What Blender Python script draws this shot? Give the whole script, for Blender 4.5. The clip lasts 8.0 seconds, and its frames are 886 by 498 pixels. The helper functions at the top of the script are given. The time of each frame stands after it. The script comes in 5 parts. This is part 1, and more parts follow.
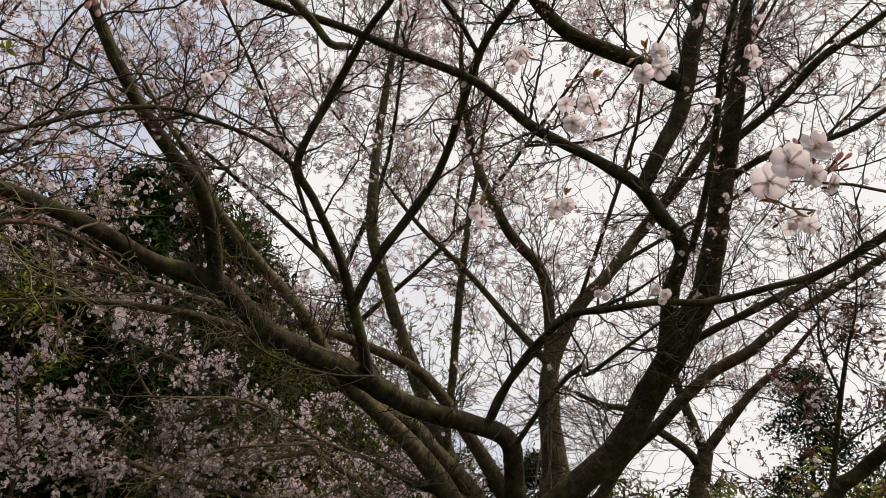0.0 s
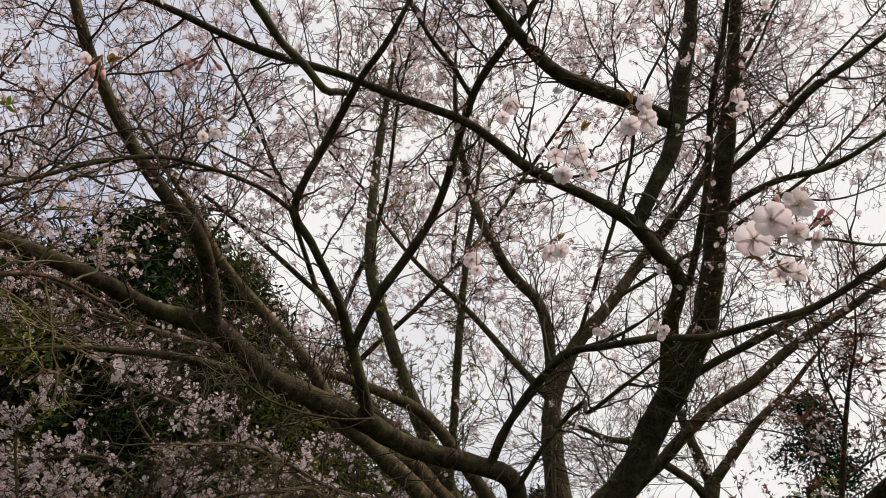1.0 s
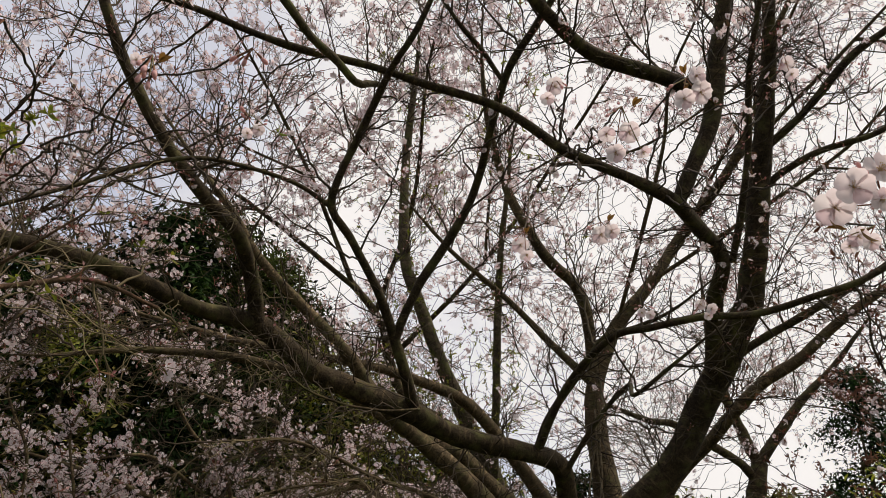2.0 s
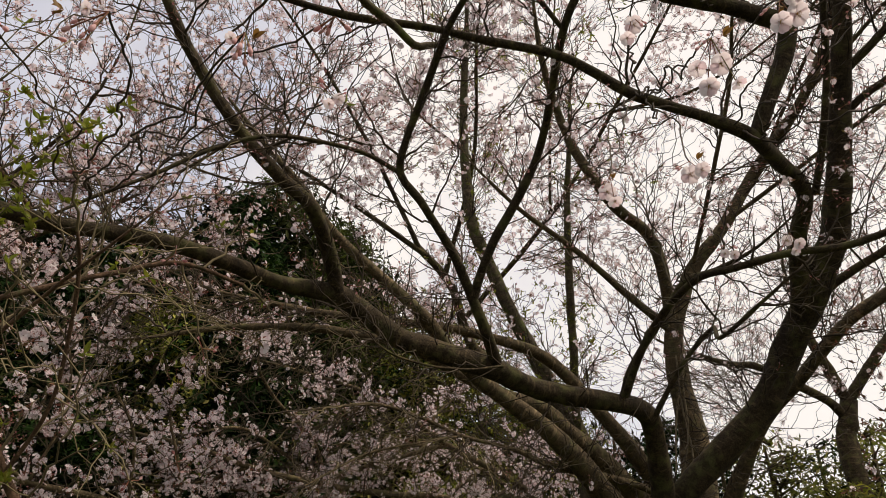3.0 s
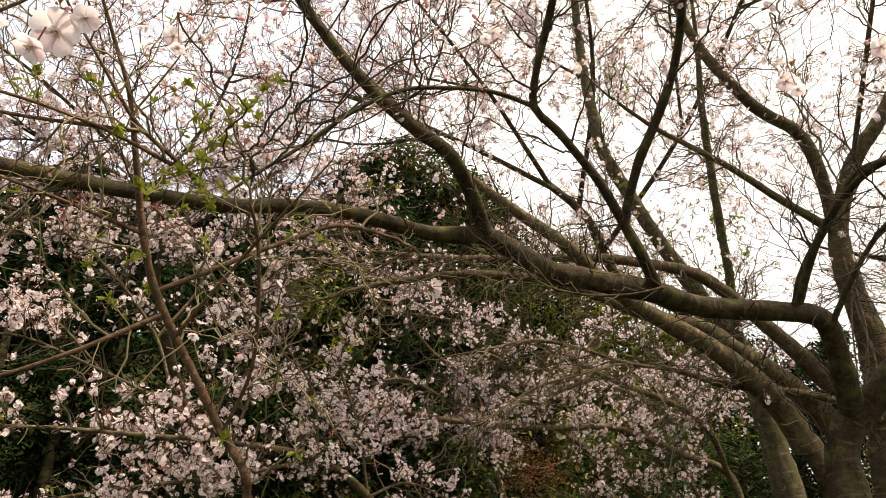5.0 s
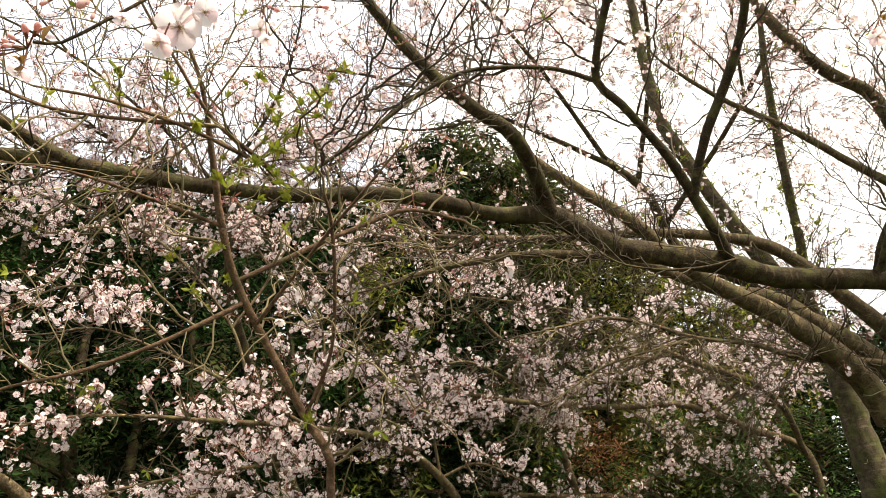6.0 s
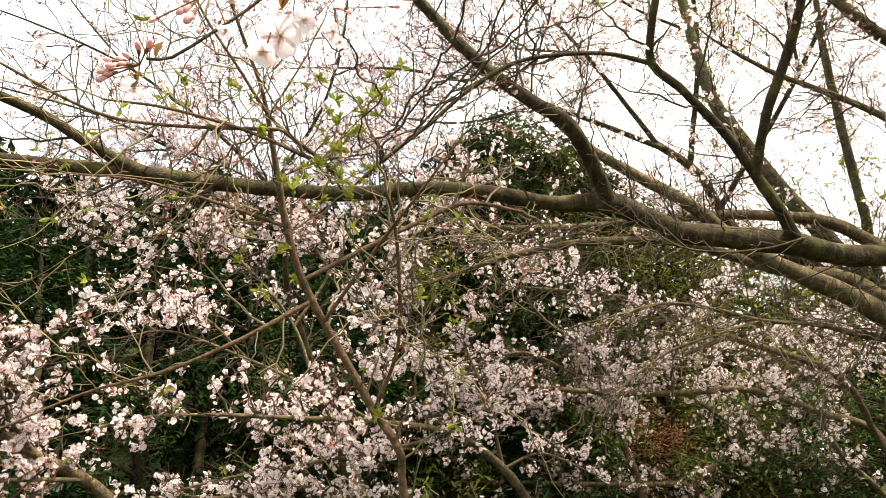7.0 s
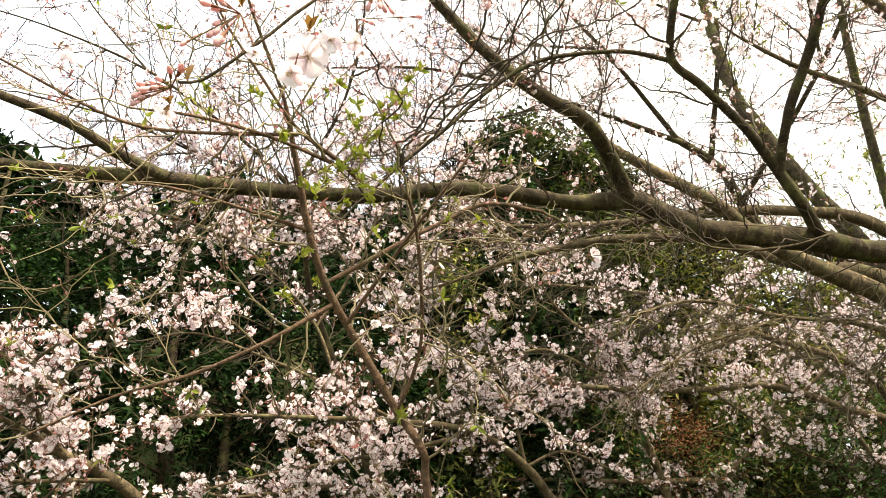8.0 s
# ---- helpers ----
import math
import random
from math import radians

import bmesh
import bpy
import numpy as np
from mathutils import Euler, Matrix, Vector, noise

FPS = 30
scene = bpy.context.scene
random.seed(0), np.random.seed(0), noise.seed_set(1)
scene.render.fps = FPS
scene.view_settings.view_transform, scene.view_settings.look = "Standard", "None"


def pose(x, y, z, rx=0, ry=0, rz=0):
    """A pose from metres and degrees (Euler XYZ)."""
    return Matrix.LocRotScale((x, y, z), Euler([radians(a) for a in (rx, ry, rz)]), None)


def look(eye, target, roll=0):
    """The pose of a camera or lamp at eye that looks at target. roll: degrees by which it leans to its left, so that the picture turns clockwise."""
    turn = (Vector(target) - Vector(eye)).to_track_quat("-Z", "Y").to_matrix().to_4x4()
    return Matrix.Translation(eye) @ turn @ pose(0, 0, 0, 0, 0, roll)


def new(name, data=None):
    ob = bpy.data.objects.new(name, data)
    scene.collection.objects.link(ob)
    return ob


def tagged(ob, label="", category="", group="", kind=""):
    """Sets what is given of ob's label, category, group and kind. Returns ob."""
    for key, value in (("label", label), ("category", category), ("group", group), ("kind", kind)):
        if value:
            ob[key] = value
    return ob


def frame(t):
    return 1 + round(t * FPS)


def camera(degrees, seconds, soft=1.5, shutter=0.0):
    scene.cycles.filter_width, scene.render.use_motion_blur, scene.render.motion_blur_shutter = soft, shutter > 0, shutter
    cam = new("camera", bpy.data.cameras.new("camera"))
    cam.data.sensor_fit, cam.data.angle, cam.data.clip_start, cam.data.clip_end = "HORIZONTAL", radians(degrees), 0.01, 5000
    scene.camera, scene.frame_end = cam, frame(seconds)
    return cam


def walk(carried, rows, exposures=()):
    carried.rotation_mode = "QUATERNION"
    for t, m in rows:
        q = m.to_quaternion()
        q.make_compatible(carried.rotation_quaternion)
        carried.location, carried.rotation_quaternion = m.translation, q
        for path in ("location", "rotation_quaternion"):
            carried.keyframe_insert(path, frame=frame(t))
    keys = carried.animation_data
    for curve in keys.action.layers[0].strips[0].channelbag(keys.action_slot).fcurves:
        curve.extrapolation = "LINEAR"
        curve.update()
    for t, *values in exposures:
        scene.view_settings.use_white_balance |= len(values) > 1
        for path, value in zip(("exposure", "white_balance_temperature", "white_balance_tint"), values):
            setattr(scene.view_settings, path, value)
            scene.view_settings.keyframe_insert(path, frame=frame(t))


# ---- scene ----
cam = camera(63.8, 8.0, soft=0.8)
PATH = [
    (0.0, pose(0.108, 0.014, 1.593, 119.63, -3.95, -2.92)),
    (0.5, pose(0.120, -0.015, 1.621, 120.87, -3.57, -2.90)),
    (1.0, pose(0.113, -0.012, 1.613, 122.25, -2.80, -2.30)),
    (1.2, pose(0.111, 0.003, 1.626, 122.31, -2.65, -2.02)),
    (2.5, pose(0.046, 0.002, 1.608, 119.80, -1.13, 4.12)),
    (3.0, pose(0.021, 0.000, 1.605, 118.07, -0.19, 7.50)),
    (3.5, pose(0.000, 0.000, 1.600, 116.66, 0.94, 11.29)),
    (4.0, pose(-0.021, -0.004, 1.581, 115.71, 1.83, 14.56)),
    (4.5, pose(-0.049, -0.011, 1.581, 114.71, 2.31, 17.30)),
    (5.8, pose(-0.128, -0.049, 1.567, 113.01, 2.85, 23.49)),
    (6.0, pose(-0.136, -0.054, 1.565, 112.87, 3.03, 24.51)),
    (6.5, pose(-0.157, -0.077, 1.568, 112.60, 3.55, 26.94)),
    (7.0, pose(-0.183, -0.087, 1.567, 112.49, 3.80, 28.73)),
    (7.5, pose(-0.190, -0.092, 1.573, 112.32, 3.66, 29.79)),
    (8.0, pose(-0.182, -0.104, 1.582, 112.28, 3.81, 30.36)),
]
EXPOSURES = [(0.0, -0.30, 7450, 11), (2.5, -0.28, 7700, 12), (3.5, -0.07, 8150, 13), (4.5, 0.42, 8600, 12), (6.5, 1.30, 8150, 5), (8.0, 1.55, 8050, 4)]
walk(cam, PATH, EXPOSURES)

# ---- sky and sun: bright thin overcast, the sun veiled to the right ----
SUN_TURN, SUN_RISE = 98.0, 60.0      # degrees to the right of +y, and above the horizon
world = bpy.data.worlds.new("sky")
world.use_nodes = True
scene.world = world
wt = world.node_tree
wt.nodes.clear()
sky = wt.nodes.new("ShaderNodeTexSky")
sky.sky_type, sky.sun_disc = "NISHITA", False
sky.sun_elevation, sky.sun_rotation = radians(SUN_RISE), radians(SUN_TURN)
coord = wt.nodes.new("ShaderNodeTexCoord")
cloud = wt.nodes.new("ShaderNodeTexNoise")
cloud.inputs["Scale"].default_value, cloud.inputs["Detail"].default_value = 2.2, 5
ramp = wt.nodes.new("ShaderNodeValToRGB")
ramp.color_ramp.elements[0].position, ramp.color_ramp.elements[1].position = 0.33, 0.56
ramp.color_ramp.elements[0].color = (0.30, 0.30, 0.30, 1)
veil = wt.nodes.new("ShaderNodeMixRGB")
veil.inputs["Color2"].default_value = (8.5, 8.9, 9.8, 1)
back = wt.nodes.new("ShaderNodeBackground")
back.inputs["Strength"].default_value = 0.125
wout = wt.nodes.new("ShaderNodeOutputWorld")
axes = wt.nodes.new("ShaderNodeSeparateXYZ")
lean = wt.nodes.new("ShaderNodeMath")
lean.operation, lean.inputs[1].default_value = "MULTIPLY_ADD", 0.36
wt.links.new(coord.outputs["Generated"], cloud.inputs["Vector"])
wt.links.new(coord.outputs["Generated"], axes.inputs["Vector"])
wt.links.new(axes.outputs["X"], lean.inputs[0])
wt.links.new(cloud.outputs["Fac"], lean.inputs[2])
wt.links.new(lean.outputs["Value"], ramp.inputs["Fac"])
wt.links.new(ramp.outputs["Color"], veil.inputs["Fac"])
thin_cloud = wt.nodes.new("ShaderNodeMixRGB")
thin_cloud.inputs["Fac"].default_value = 0.55
thin_cloud.inputs["Color2"].default_value = (5.0, 6.0, 9.2, 1)
wt.links.new(sky.outputs["Color"], thin_cloud.inputs["Color1"])
wt.links.new(thin_cloud.outputs["Color"], veil.inputs["Color1"])
wt.links.new(veil.outputs["Color"], back.inputs["Color"])
wt.links.new(back.outputs["Background"], wout.inputs["Surface"])
sun = new("sun", bpy.data.lights.new("sun", "SUN"))
sun.data.energy, sun.data.angle, sun.data.color = 4.3, radians(11), (1.0, 0.955, 0.89)
a, e = radians(SUN_TURN), radians(SUN_RISE)
sun.matrix_world = look((20 * math.sin(a) * math.cos(e), 20 * math.cos(a) * math.cos(e), 20 * math.sin(e)), (0, 0, 0))


# ---- materials ----
def material(name, rough=0.8, spec=0.3):
    m = bpy.data.materials.new(name)
    m.use_nodes = True
    t = m.node_tree
    b = t.nodes["Principled BSDF"]
    b.inputs["Roughness"].default_value, b.inputs["Specular IOR Level"].default_value = rough, spec
    return m, t, b


def node(t, kind, **values):
    n = t.nodes.new(kind)
    for k, v in values.items():
        n.inputs[k.replace("_", " ")].default_value = v
    return n


def steps(t, source, colours):
    r = t.nodes.new("ShaderNodeValToRGB")
    el = r.color_ramp.elements
    while len(el) < len(colours):
        el.new(0.5)
    for s, (p, c) in zip(el, colours):
        s.position, s.color = p, (*c, 1)
    t.links.new(source, r.inputs["Fac"])
    return r.outputs["Color"]


def mixed(t, fac, one, two, how="MIX"):
    m = t.nodes.new("ShaderNodeMixRGB")
    m.blend_type = how
    for value, key in ((fac, "Fac"), (one, "Color1"), (two, "Color2")):
        if isinstance(value, bpy.types.NodeSocket):
            t.links.new(value, m.inputs[key])
        else:
            m.inputs[key].default_value = value if key == "Fac" else (*value, 1)
    return m.outputs["Color"]


def bark(name, dark, light, moss, amount, bands=1.0):
    """Cherry bark: ring-like lenticel bands round the limb, lichen and moss in patches."""
    m, t, b = material(name, 0.86, 0.2)
    uv = t.nodes.new("ShaderNodeUVMap")
    place = t.nodes.new("ShaderNodeTexCoord")
    stretch = node(t, "ShaderNodeMapping", Scale=(3.0, 34.0, 1.0))
    t.links.new(uv.outputs["UV"], stretch.inputs["Vector"])
    ring = node(t, "ShaderNodeTexNoise", Scale=1.0, Detail=5.0, Roughness=0.6)
    t.links.new(stretch.outputs["Vector"], ring.inputs["Vector"])
    grain = node(t, "ShaderNodeTexNoise", Scale=140.0, Detail=4.0, Roughness=0.65)
    patch = node(t, "ShaderNodeTexNoise", Scale=11.0, Detail=6.0, Roughness=0.65)
    big = node(t, "ShaderNodeTexNoise", Scale=3.0, Detail=3.0)
    for n in (grain, patch, big):
        t.links.new(place.outputs["Object"], n.inputs["Vector"])
    base = steps(t, grain.outputs["Fac"], [(0.3, dark), (0.75, light)])
    band = steps(t, ring.outputs["Fac"], [(0.55, (0, 0, 0)), (0.66, (bands, bands, bands))])
    c = mixed(t, band, base, tuple(min(1, v * 1.9) for v in light))
    green = steps(t, patch.outputs["Fac"], [(0.62 - amount, (0, 0, 0)), (0.80 - amount, (1, 1, 1))])
    c = mixed(t, green, c, moss)
    c = mixed(t, 0.5, c, steps(t, big.outputs["Fac"], [(0.3, (0.45, 0.43, 0.40)), (0.7, (1.3, 1.25, 1.15))]), "MULTIPLY")
    blotch = node(t, "ShaderNodeTexNoise", Scale=24.0, Detail=5.0, Roughness=0.7)
    t.links.new(place.outputs["Object"], blotch.inputs["Vector"])
    c = mixed(t, 0.55, c, steps(t, blotch.outputs["Fac"], [(0.40, (0.35, 0.33, 0.30)), (0.50, (1.0, 1.0, 1.0)), (0.64, (1.55, 1.5, 1.4))]), "MULTIPLY")
    t.links.new(c, b.inputs["Base Color"])
    height = mixed(t, 0.16, grain.outputs["Fac"], ring.outputs["Fac"])
    bump = node(t, "ShaderNodeBump", Strength=0.8, Distance=0.010)
    t.links.new(height, bump.inputs["Height"])
    t.links.new(bump.outputs["Normal"], b.inputs["Normal"])
    return m


def thin(name, colours, through_colour, share=0.5, rough=0.6, patch=0.0, spec=0.15):
    """A petal or leaf: part of the light passes through it; every piece has its own shade."""
    m, t, b = material(name, rough, spec)
    g = t.nodes.new("ShaderNodeNewGeometry")
    c = steps(t, g.outputs["Random Per Island"], colours)
    if patch:                                               # darker and lighter patches from noise, about tuft by tuft
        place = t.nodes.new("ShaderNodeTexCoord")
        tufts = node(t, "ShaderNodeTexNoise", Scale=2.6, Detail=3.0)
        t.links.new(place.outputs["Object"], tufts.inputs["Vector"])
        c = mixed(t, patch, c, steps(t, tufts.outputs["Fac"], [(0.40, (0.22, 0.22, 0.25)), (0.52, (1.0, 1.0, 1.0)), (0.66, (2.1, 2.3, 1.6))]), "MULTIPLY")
    t.links.new(c, b.inputs["Base Color"])
    tr = t.nodes.new("ShaderNodeBsdfTranslucent")
    t.links.new(mixed(t, 1.0, c, through_colour, "MULTIPLY"), tr.inputs["Color"])
    mix = t.nodes.new("ShaderNodeMixShader")
    mix.inputs["Fac"].default_value = share
    t.links.new(b.outputs["BSDF"], mix.inputs[1])
    t.links.new(tr.outputs["BSDF"], mix.inputs[2])
    t.links.new(mix.outputs["Shader"], t.nodes["Material Output"].inputs["Surface"])
    return m


BARK = bark("cherry_bark", (0.019, 0.013, 0.008), (0.083, 0.061, 0.035), (0.086, 0.084, 0.033), 0.14, 0.7)
GREYBARK = bark("grey_cherry_bark", (0.046, 0.034, 0.021), (0.175, 0.132, 0.080), (0.13, 0.125, 0.06), 0.12, 0.7)
MOSSY = bark("mossy_bark", (0.06, 0.048, 0.034), (0.16, 0.13, 0.09), (0.095, 0.11, 0.035), 0.16, 0.5)
STEM = bark("young_bark", (0.080, 0.048, 0.032), (0.20, 0.125, 0.085), (0.10, 0.10, 0.05), 0.04, 0.5)
VINE = bark("dry_vine", (0.14, 0.11, 0.075), (0.30, 0.25, 0.17), (0.16, 0.15, 0.08), 0.02, 0.3)
TWIG = thin("twig_bark", [(0.0, (0.030, 0.023, 0.018)), (0.6, (0.066, 0.050, 0.036)), (1.0, (0.11, 0.092, 0.057))], (1, 1, 1), 0.0, 0.8)
PALETWIG = thin("pale_twig_bark", [(0.0, (0.10, 0.075, 0.045)), (0.6, (0.18, 0.145, 0.085)), (1.0, (0.25, 0.21, 0.12))], (1, 1, 1), 0.0, 0.8)
PETAL = thin("petal", [(0.0, (0.84, 0.67, 0.71)), (0.4, (0.88, 0.80, 0.82)), (1.0, (0.90, 0.87, 0.88))], (1.0, 0.95, 0.97), 0.5)
BUD = thin("pink_bud", [(0.0, (0.36, 0.14, 0.13)), (0.5, (0.56, 0.31, 0.31)), (1.0, (0.74, 0.55, 0.55))], (1, 0.8, 0.8), 0.25)
ROSE = thin("rose_bud", [(0.0, (0.66, 0.36, 0.38)), (0.6, (0.78, 0.52, 0.53)), (1.0, (0.84, 0.68, 0.68))], (1, 0.85, 0.85), 0.4)
CALYX = thin("calyx", [(0.0, (0.24, 0.075, 0.060)), (0.6, (0.26, 0.12, 0.075)), (1.0, (0.20, 0.18, 0.07))], (1, 0.9, 0.7), 0.25)
HEART = thin("stamens", [(0.0, (0.50, 0.34, 0.11)), (1.0, (0.66, 0.50, 0.22))], (1, 0.9, 0.7), 0.3)
BRONZE = thin("bronze_leaf", [(0.0, (0.16, 0.08, 0.035)), (0.6, (0.24, 0.15, 0.06)), (1.0, (0.22, 0.20, 0.06))], (1.0, 0.8, 0.5), 0.35)
SPROUT = thin("young_leaf", [(0.0, (0.16, 0.20, 0.035)), (0.6, (0.25, 0.29, 0.055)), (1.0, (0.28, 0.25, 0.07))], (1.0, 1.0, 0.55), 0.45)
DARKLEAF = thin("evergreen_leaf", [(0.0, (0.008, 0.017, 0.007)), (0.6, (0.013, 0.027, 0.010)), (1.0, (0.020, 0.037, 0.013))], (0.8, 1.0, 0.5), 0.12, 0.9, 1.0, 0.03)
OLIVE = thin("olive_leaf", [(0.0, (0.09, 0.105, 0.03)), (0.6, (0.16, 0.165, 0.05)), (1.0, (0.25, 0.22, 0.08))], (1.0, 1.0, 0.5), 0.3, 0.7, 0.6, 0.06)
RUST = thin("withered_leaf", [(0.0, (0.20, 0.080, 0.045)), (0.6, (0.29, 0.130, 0.070)), (1.0, (0.32, 0.20, 0.10))], (1.0, 0.8, 0.5), 0.25)
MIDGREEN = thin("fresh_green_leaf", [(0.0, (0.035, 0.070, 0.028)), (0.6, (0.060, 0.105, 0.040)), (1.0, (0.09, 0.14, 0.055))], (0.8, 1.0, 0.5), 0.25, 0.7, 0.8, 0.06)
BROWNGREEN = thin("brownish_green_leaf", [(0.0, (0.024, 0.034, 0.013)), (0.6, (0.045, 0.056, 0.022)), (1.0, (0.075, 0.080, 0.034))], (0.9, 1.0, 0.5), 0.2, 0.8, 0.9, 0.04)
REDLEAF = thin("reddish_young_leaf", [(0.0, (0.10, 0.045, 0.035)), (0.6, (0.17, 0.085, 0.060)), (1.0, (0.24, 0.15, 0.10))], (1.0, 0.75, 0.6), 0.35)

soil, st, sb = material("leaf_litter", 0.95, 0.1)
sc = st.nodes.new("ShaderNodeTexCoord")
s1 = node(st, "ShaderNodeTexNoise", Scale=1.3, Detail=8.0, Roughness=0.7)
s2 = node(st, "ShaderNodeTexNoise", Scale=30.0, Detail=4.0)
for n in (s1, s2):
    st.links.new(sc.outputs["Object"], n.inputs["Vector"])
st.links.new(mixed(st, 0.6, steps(st, s1.outputs["Fac"], [(0.35, (0.035, 0.03, 0.018)), (0.65, (0.05, 0.07, 0.022))]),
                   steps(st, s2.outputs["Fac"], [(0.3, (0.4, 0.4, 0.4)), (0.7, (1.3, 1.2, 1.0))]), "MULTIPLY"), sb.inputs["Base Color"])
sbump = node(st, "ShaderNodeBump", Strength=0.7, Distance=0.05)
st.links.new(s2.outputs["Fac"], sbump.inputs["Height"])
st.links.new(sbump.outputs["Normal"], sb.inputs["Normal"])


# ---- ground: one sheet, a wooded bank behind the trees ----
def ground_height(x, y):
    far = math.hypot(x, y)
    turn = math.degrees(math.atan2(-x, y))                  # degrees to the left of +y
    side = min(1.0, max(0.0, (turn + 8) / 30)) * min(1.0, max(0.0, (125 - turn) / 30))
    rise = min(1.0, max(0.0, (far - 5.5) / 6.0))
    fall = min(1.0, max(0.0, (140 - far) / 100))
    return 5.0 * side * rise * rise * (3 - 2 * rise) * fall + 0.12 * noise.noise((x * 0.5, y * 0.5, 0))


def grid_mesh(name, rings, spokes):
    verts, faces = [(0, 0, ground_height(0, 0))], []
    for r in rings:
        for k in range(spokes):
            a = 2 * math.pi * k / spokes
            x, y = r * math.sin(a), r * math.cos(a)
            verts.append((x, y, ground_height(x, y)))
    for i in range(len(rings) - 1):
        for k in range(spokes):
            p, q = 1 + i * spokes, 1 + (i + 1) * spokes
            faces.append((p + k, p + (k + 1) % spokes, q + (k + 1) % spokes, q + k))
    faces += [(0, 1 + (k + 1) % spokes, 1 + k) for k in range(spokes)]
    me = bpy.data.meshes.new(name)
    me.from_pydata(verts, [], faces)
    return me


ground = tagged(new("ground", grid_mesh("ground", [0.5 * 1.12 ** k for k in range(74)], 96)),
                "dark soil and leaf litter rising to a wooded bank", "ground", kind="structure")
ground.data.materials.append(soil)
for f in ground.data.polygons:
    f.use_smooth = True


# ---- mesh makers ----
class Tubes:
    """Gathers tapered tubes into one mesh."""

    def __init__(self):
        self.verts, self.faces, self.uvs, self.count = [], [], [], 0

    def add(self, pts, radii, sides, cap=True):
        pts, radii = np.asarray(pts, float), np.asarray(radii, float)
        n = len(pts)
        tang = np.gradient(pts, axis=0)
        tang /= np.linalg.norm(tang, axis=1)[:, None] + 1e-9
        ref = np.array([0.31, 0.17, 0.93]) if abs(tang[0, 2]) < 0.9 else np.array([0.93, 0.3, 0.1])
        u = np.empty_like(pts)
        for i in range(n):
            ref = ref - tang[i] * (ref @ tang[i])
            ref /= np.linalg.norm(ref) + 1e-9
            u[i] = ref
        v = np.cross(tang, u)
        ang = np.arange(sides) * 2 * np.pi / sides
        ring = pts[:, None] + radii[:, None, None] * (np.cos(ang)[None, :, None] * u[:, None] + np.sin(ang)[None, :, None] * v[:, None]) if radii.ndim == 1 else \
            pts[:, None] + radii[:, :, None] * (np.cos(ang)[None, :, None] * u[:, None] + np.sin(ang)[None, :, None] * v[:, None])
        base = self.count
        i, k = np.meshgrid(np.arange(n - 1), np.arange(sides), indexing="ij")
        k2 = (k + 1) % sides
        quads = np.stack([base + i * sides + k, base + i * sides + k2, base + (i + 1) * sides + k2, base + (i + 1) * sides + k], -1).reshape(-1, 4)
        length = np.r_[0, np.cumsum(np.linalg.norm(np.diff(pts, axis=0), axis=1))]
        uv = np.stack([np.stack([k / sides, length[i]], -1), np.stack([(k + 1) / sides, length[i]], -1),
                       np.stack([(k + 1) / sides, length[i + 1]], -1), np.stack([k / sides, length[i + 1]], -1)], 2).reshape(-1, 2)
        self.verts.append(ring.reshape(-1, 3))
        self.faces.append(quads)
        self.uvs.append(uv)
        self.count += n * sides

    def take(self, other):
        """Adds all the tubes of another gathering."""
        self.verts += other.verts
        self.faces += [f + self.count for f in other.faces]
        self.uvs += other.uvs
        self.count += other.count

    def mesh(self, name, mat, smooth=True):
        return mesh_of(name, np.concatenate(self.verts), np.concatenate(self.faces), [mat], smooth=smooth, uv=np.concatenate(self.uvs))


def mesh_of(name, verts, faces, mats, index=None, smooth=False, uv=None):
    """One mesh from arrays of corners and of faces that all have as many corners."""
    me = bpy.data.meshes.new(name)
    side = faces.shape[1]
    me.vertices.add(len(verts))
    me.vertices.foreach_set("co", verts.astype(np.float32).ravel())
    me.loops.add(faces.size)
    me.loops.foreach_set("vertex_index", faces.astype(np.int32).ravel())
    me.polygons.add(len(faces))
    me.polygons.foreach_set("loop_start", np.arange(len(faces), dtype=np.int32) * side)
    if index is not None:
        me.polygons.foreach_set("material_index", index.astype(np.int32))
    me.polygons.foreach_set("use_smooth", np.full(len(faces), smooth))
    if uv is not None:
        layer = me.uv_layers.new(name="UVMap")
        layer.data.foreach_set("uv", uv.astype(np.float32).ravel())
    me.update(calc_edges=True)
    for m in mats:
        me.materials.append(m)
    return me


def part(name, me, parent, label="", kind=""):
    ob = new(name, me)
    ob.parent = parent
    return tagged(ob, label=label, kind=kind)


def curve_points(rows, every):
    """A smooth line through (x, y, z, radius) rows, with a point about every so many metres."""
    p = np.asarray(rows, float)
    p = np.vstack([2 * p[0] - p[1], p, 2 * p[-1] - p[-2]])
    out = []
    for i in range(1, len(p) - 2):
        n = max(2, int(np.linalg.norm(p[i + 1, :3] - p[i, :3]) / every))
        s = (np.arange(n) / n)[:, None]
        out.append(0.5 * (2 * p[i] + (p[i + 1] - p[i - 1]) * s + (2 * p[i - 1] - 5 * p[i] + 4 * p[i + 1] - p[i + 2]) * s ** 2
                          + (3 * p[i] - p[i - 1] - 3 * p[i + 1] + p[i + 2]) * s ** 3))
    out.append(p[-2:-1])
    return np.concatenate(out)


rng = np.random.default_rng(7)


def unit(v):
    return v / (np.linalg.norm(v) + 1e-9)


def stamp(template, places, turns, sizes):
    """Copies of a template's corners at many places: (n, 3), (n, 3, 3), (n,)."""
    return (np.einsum("nij,vj->nvi", turns, template) * sizes[:, None, None] + places[:, None]).reshape(-1, 3)


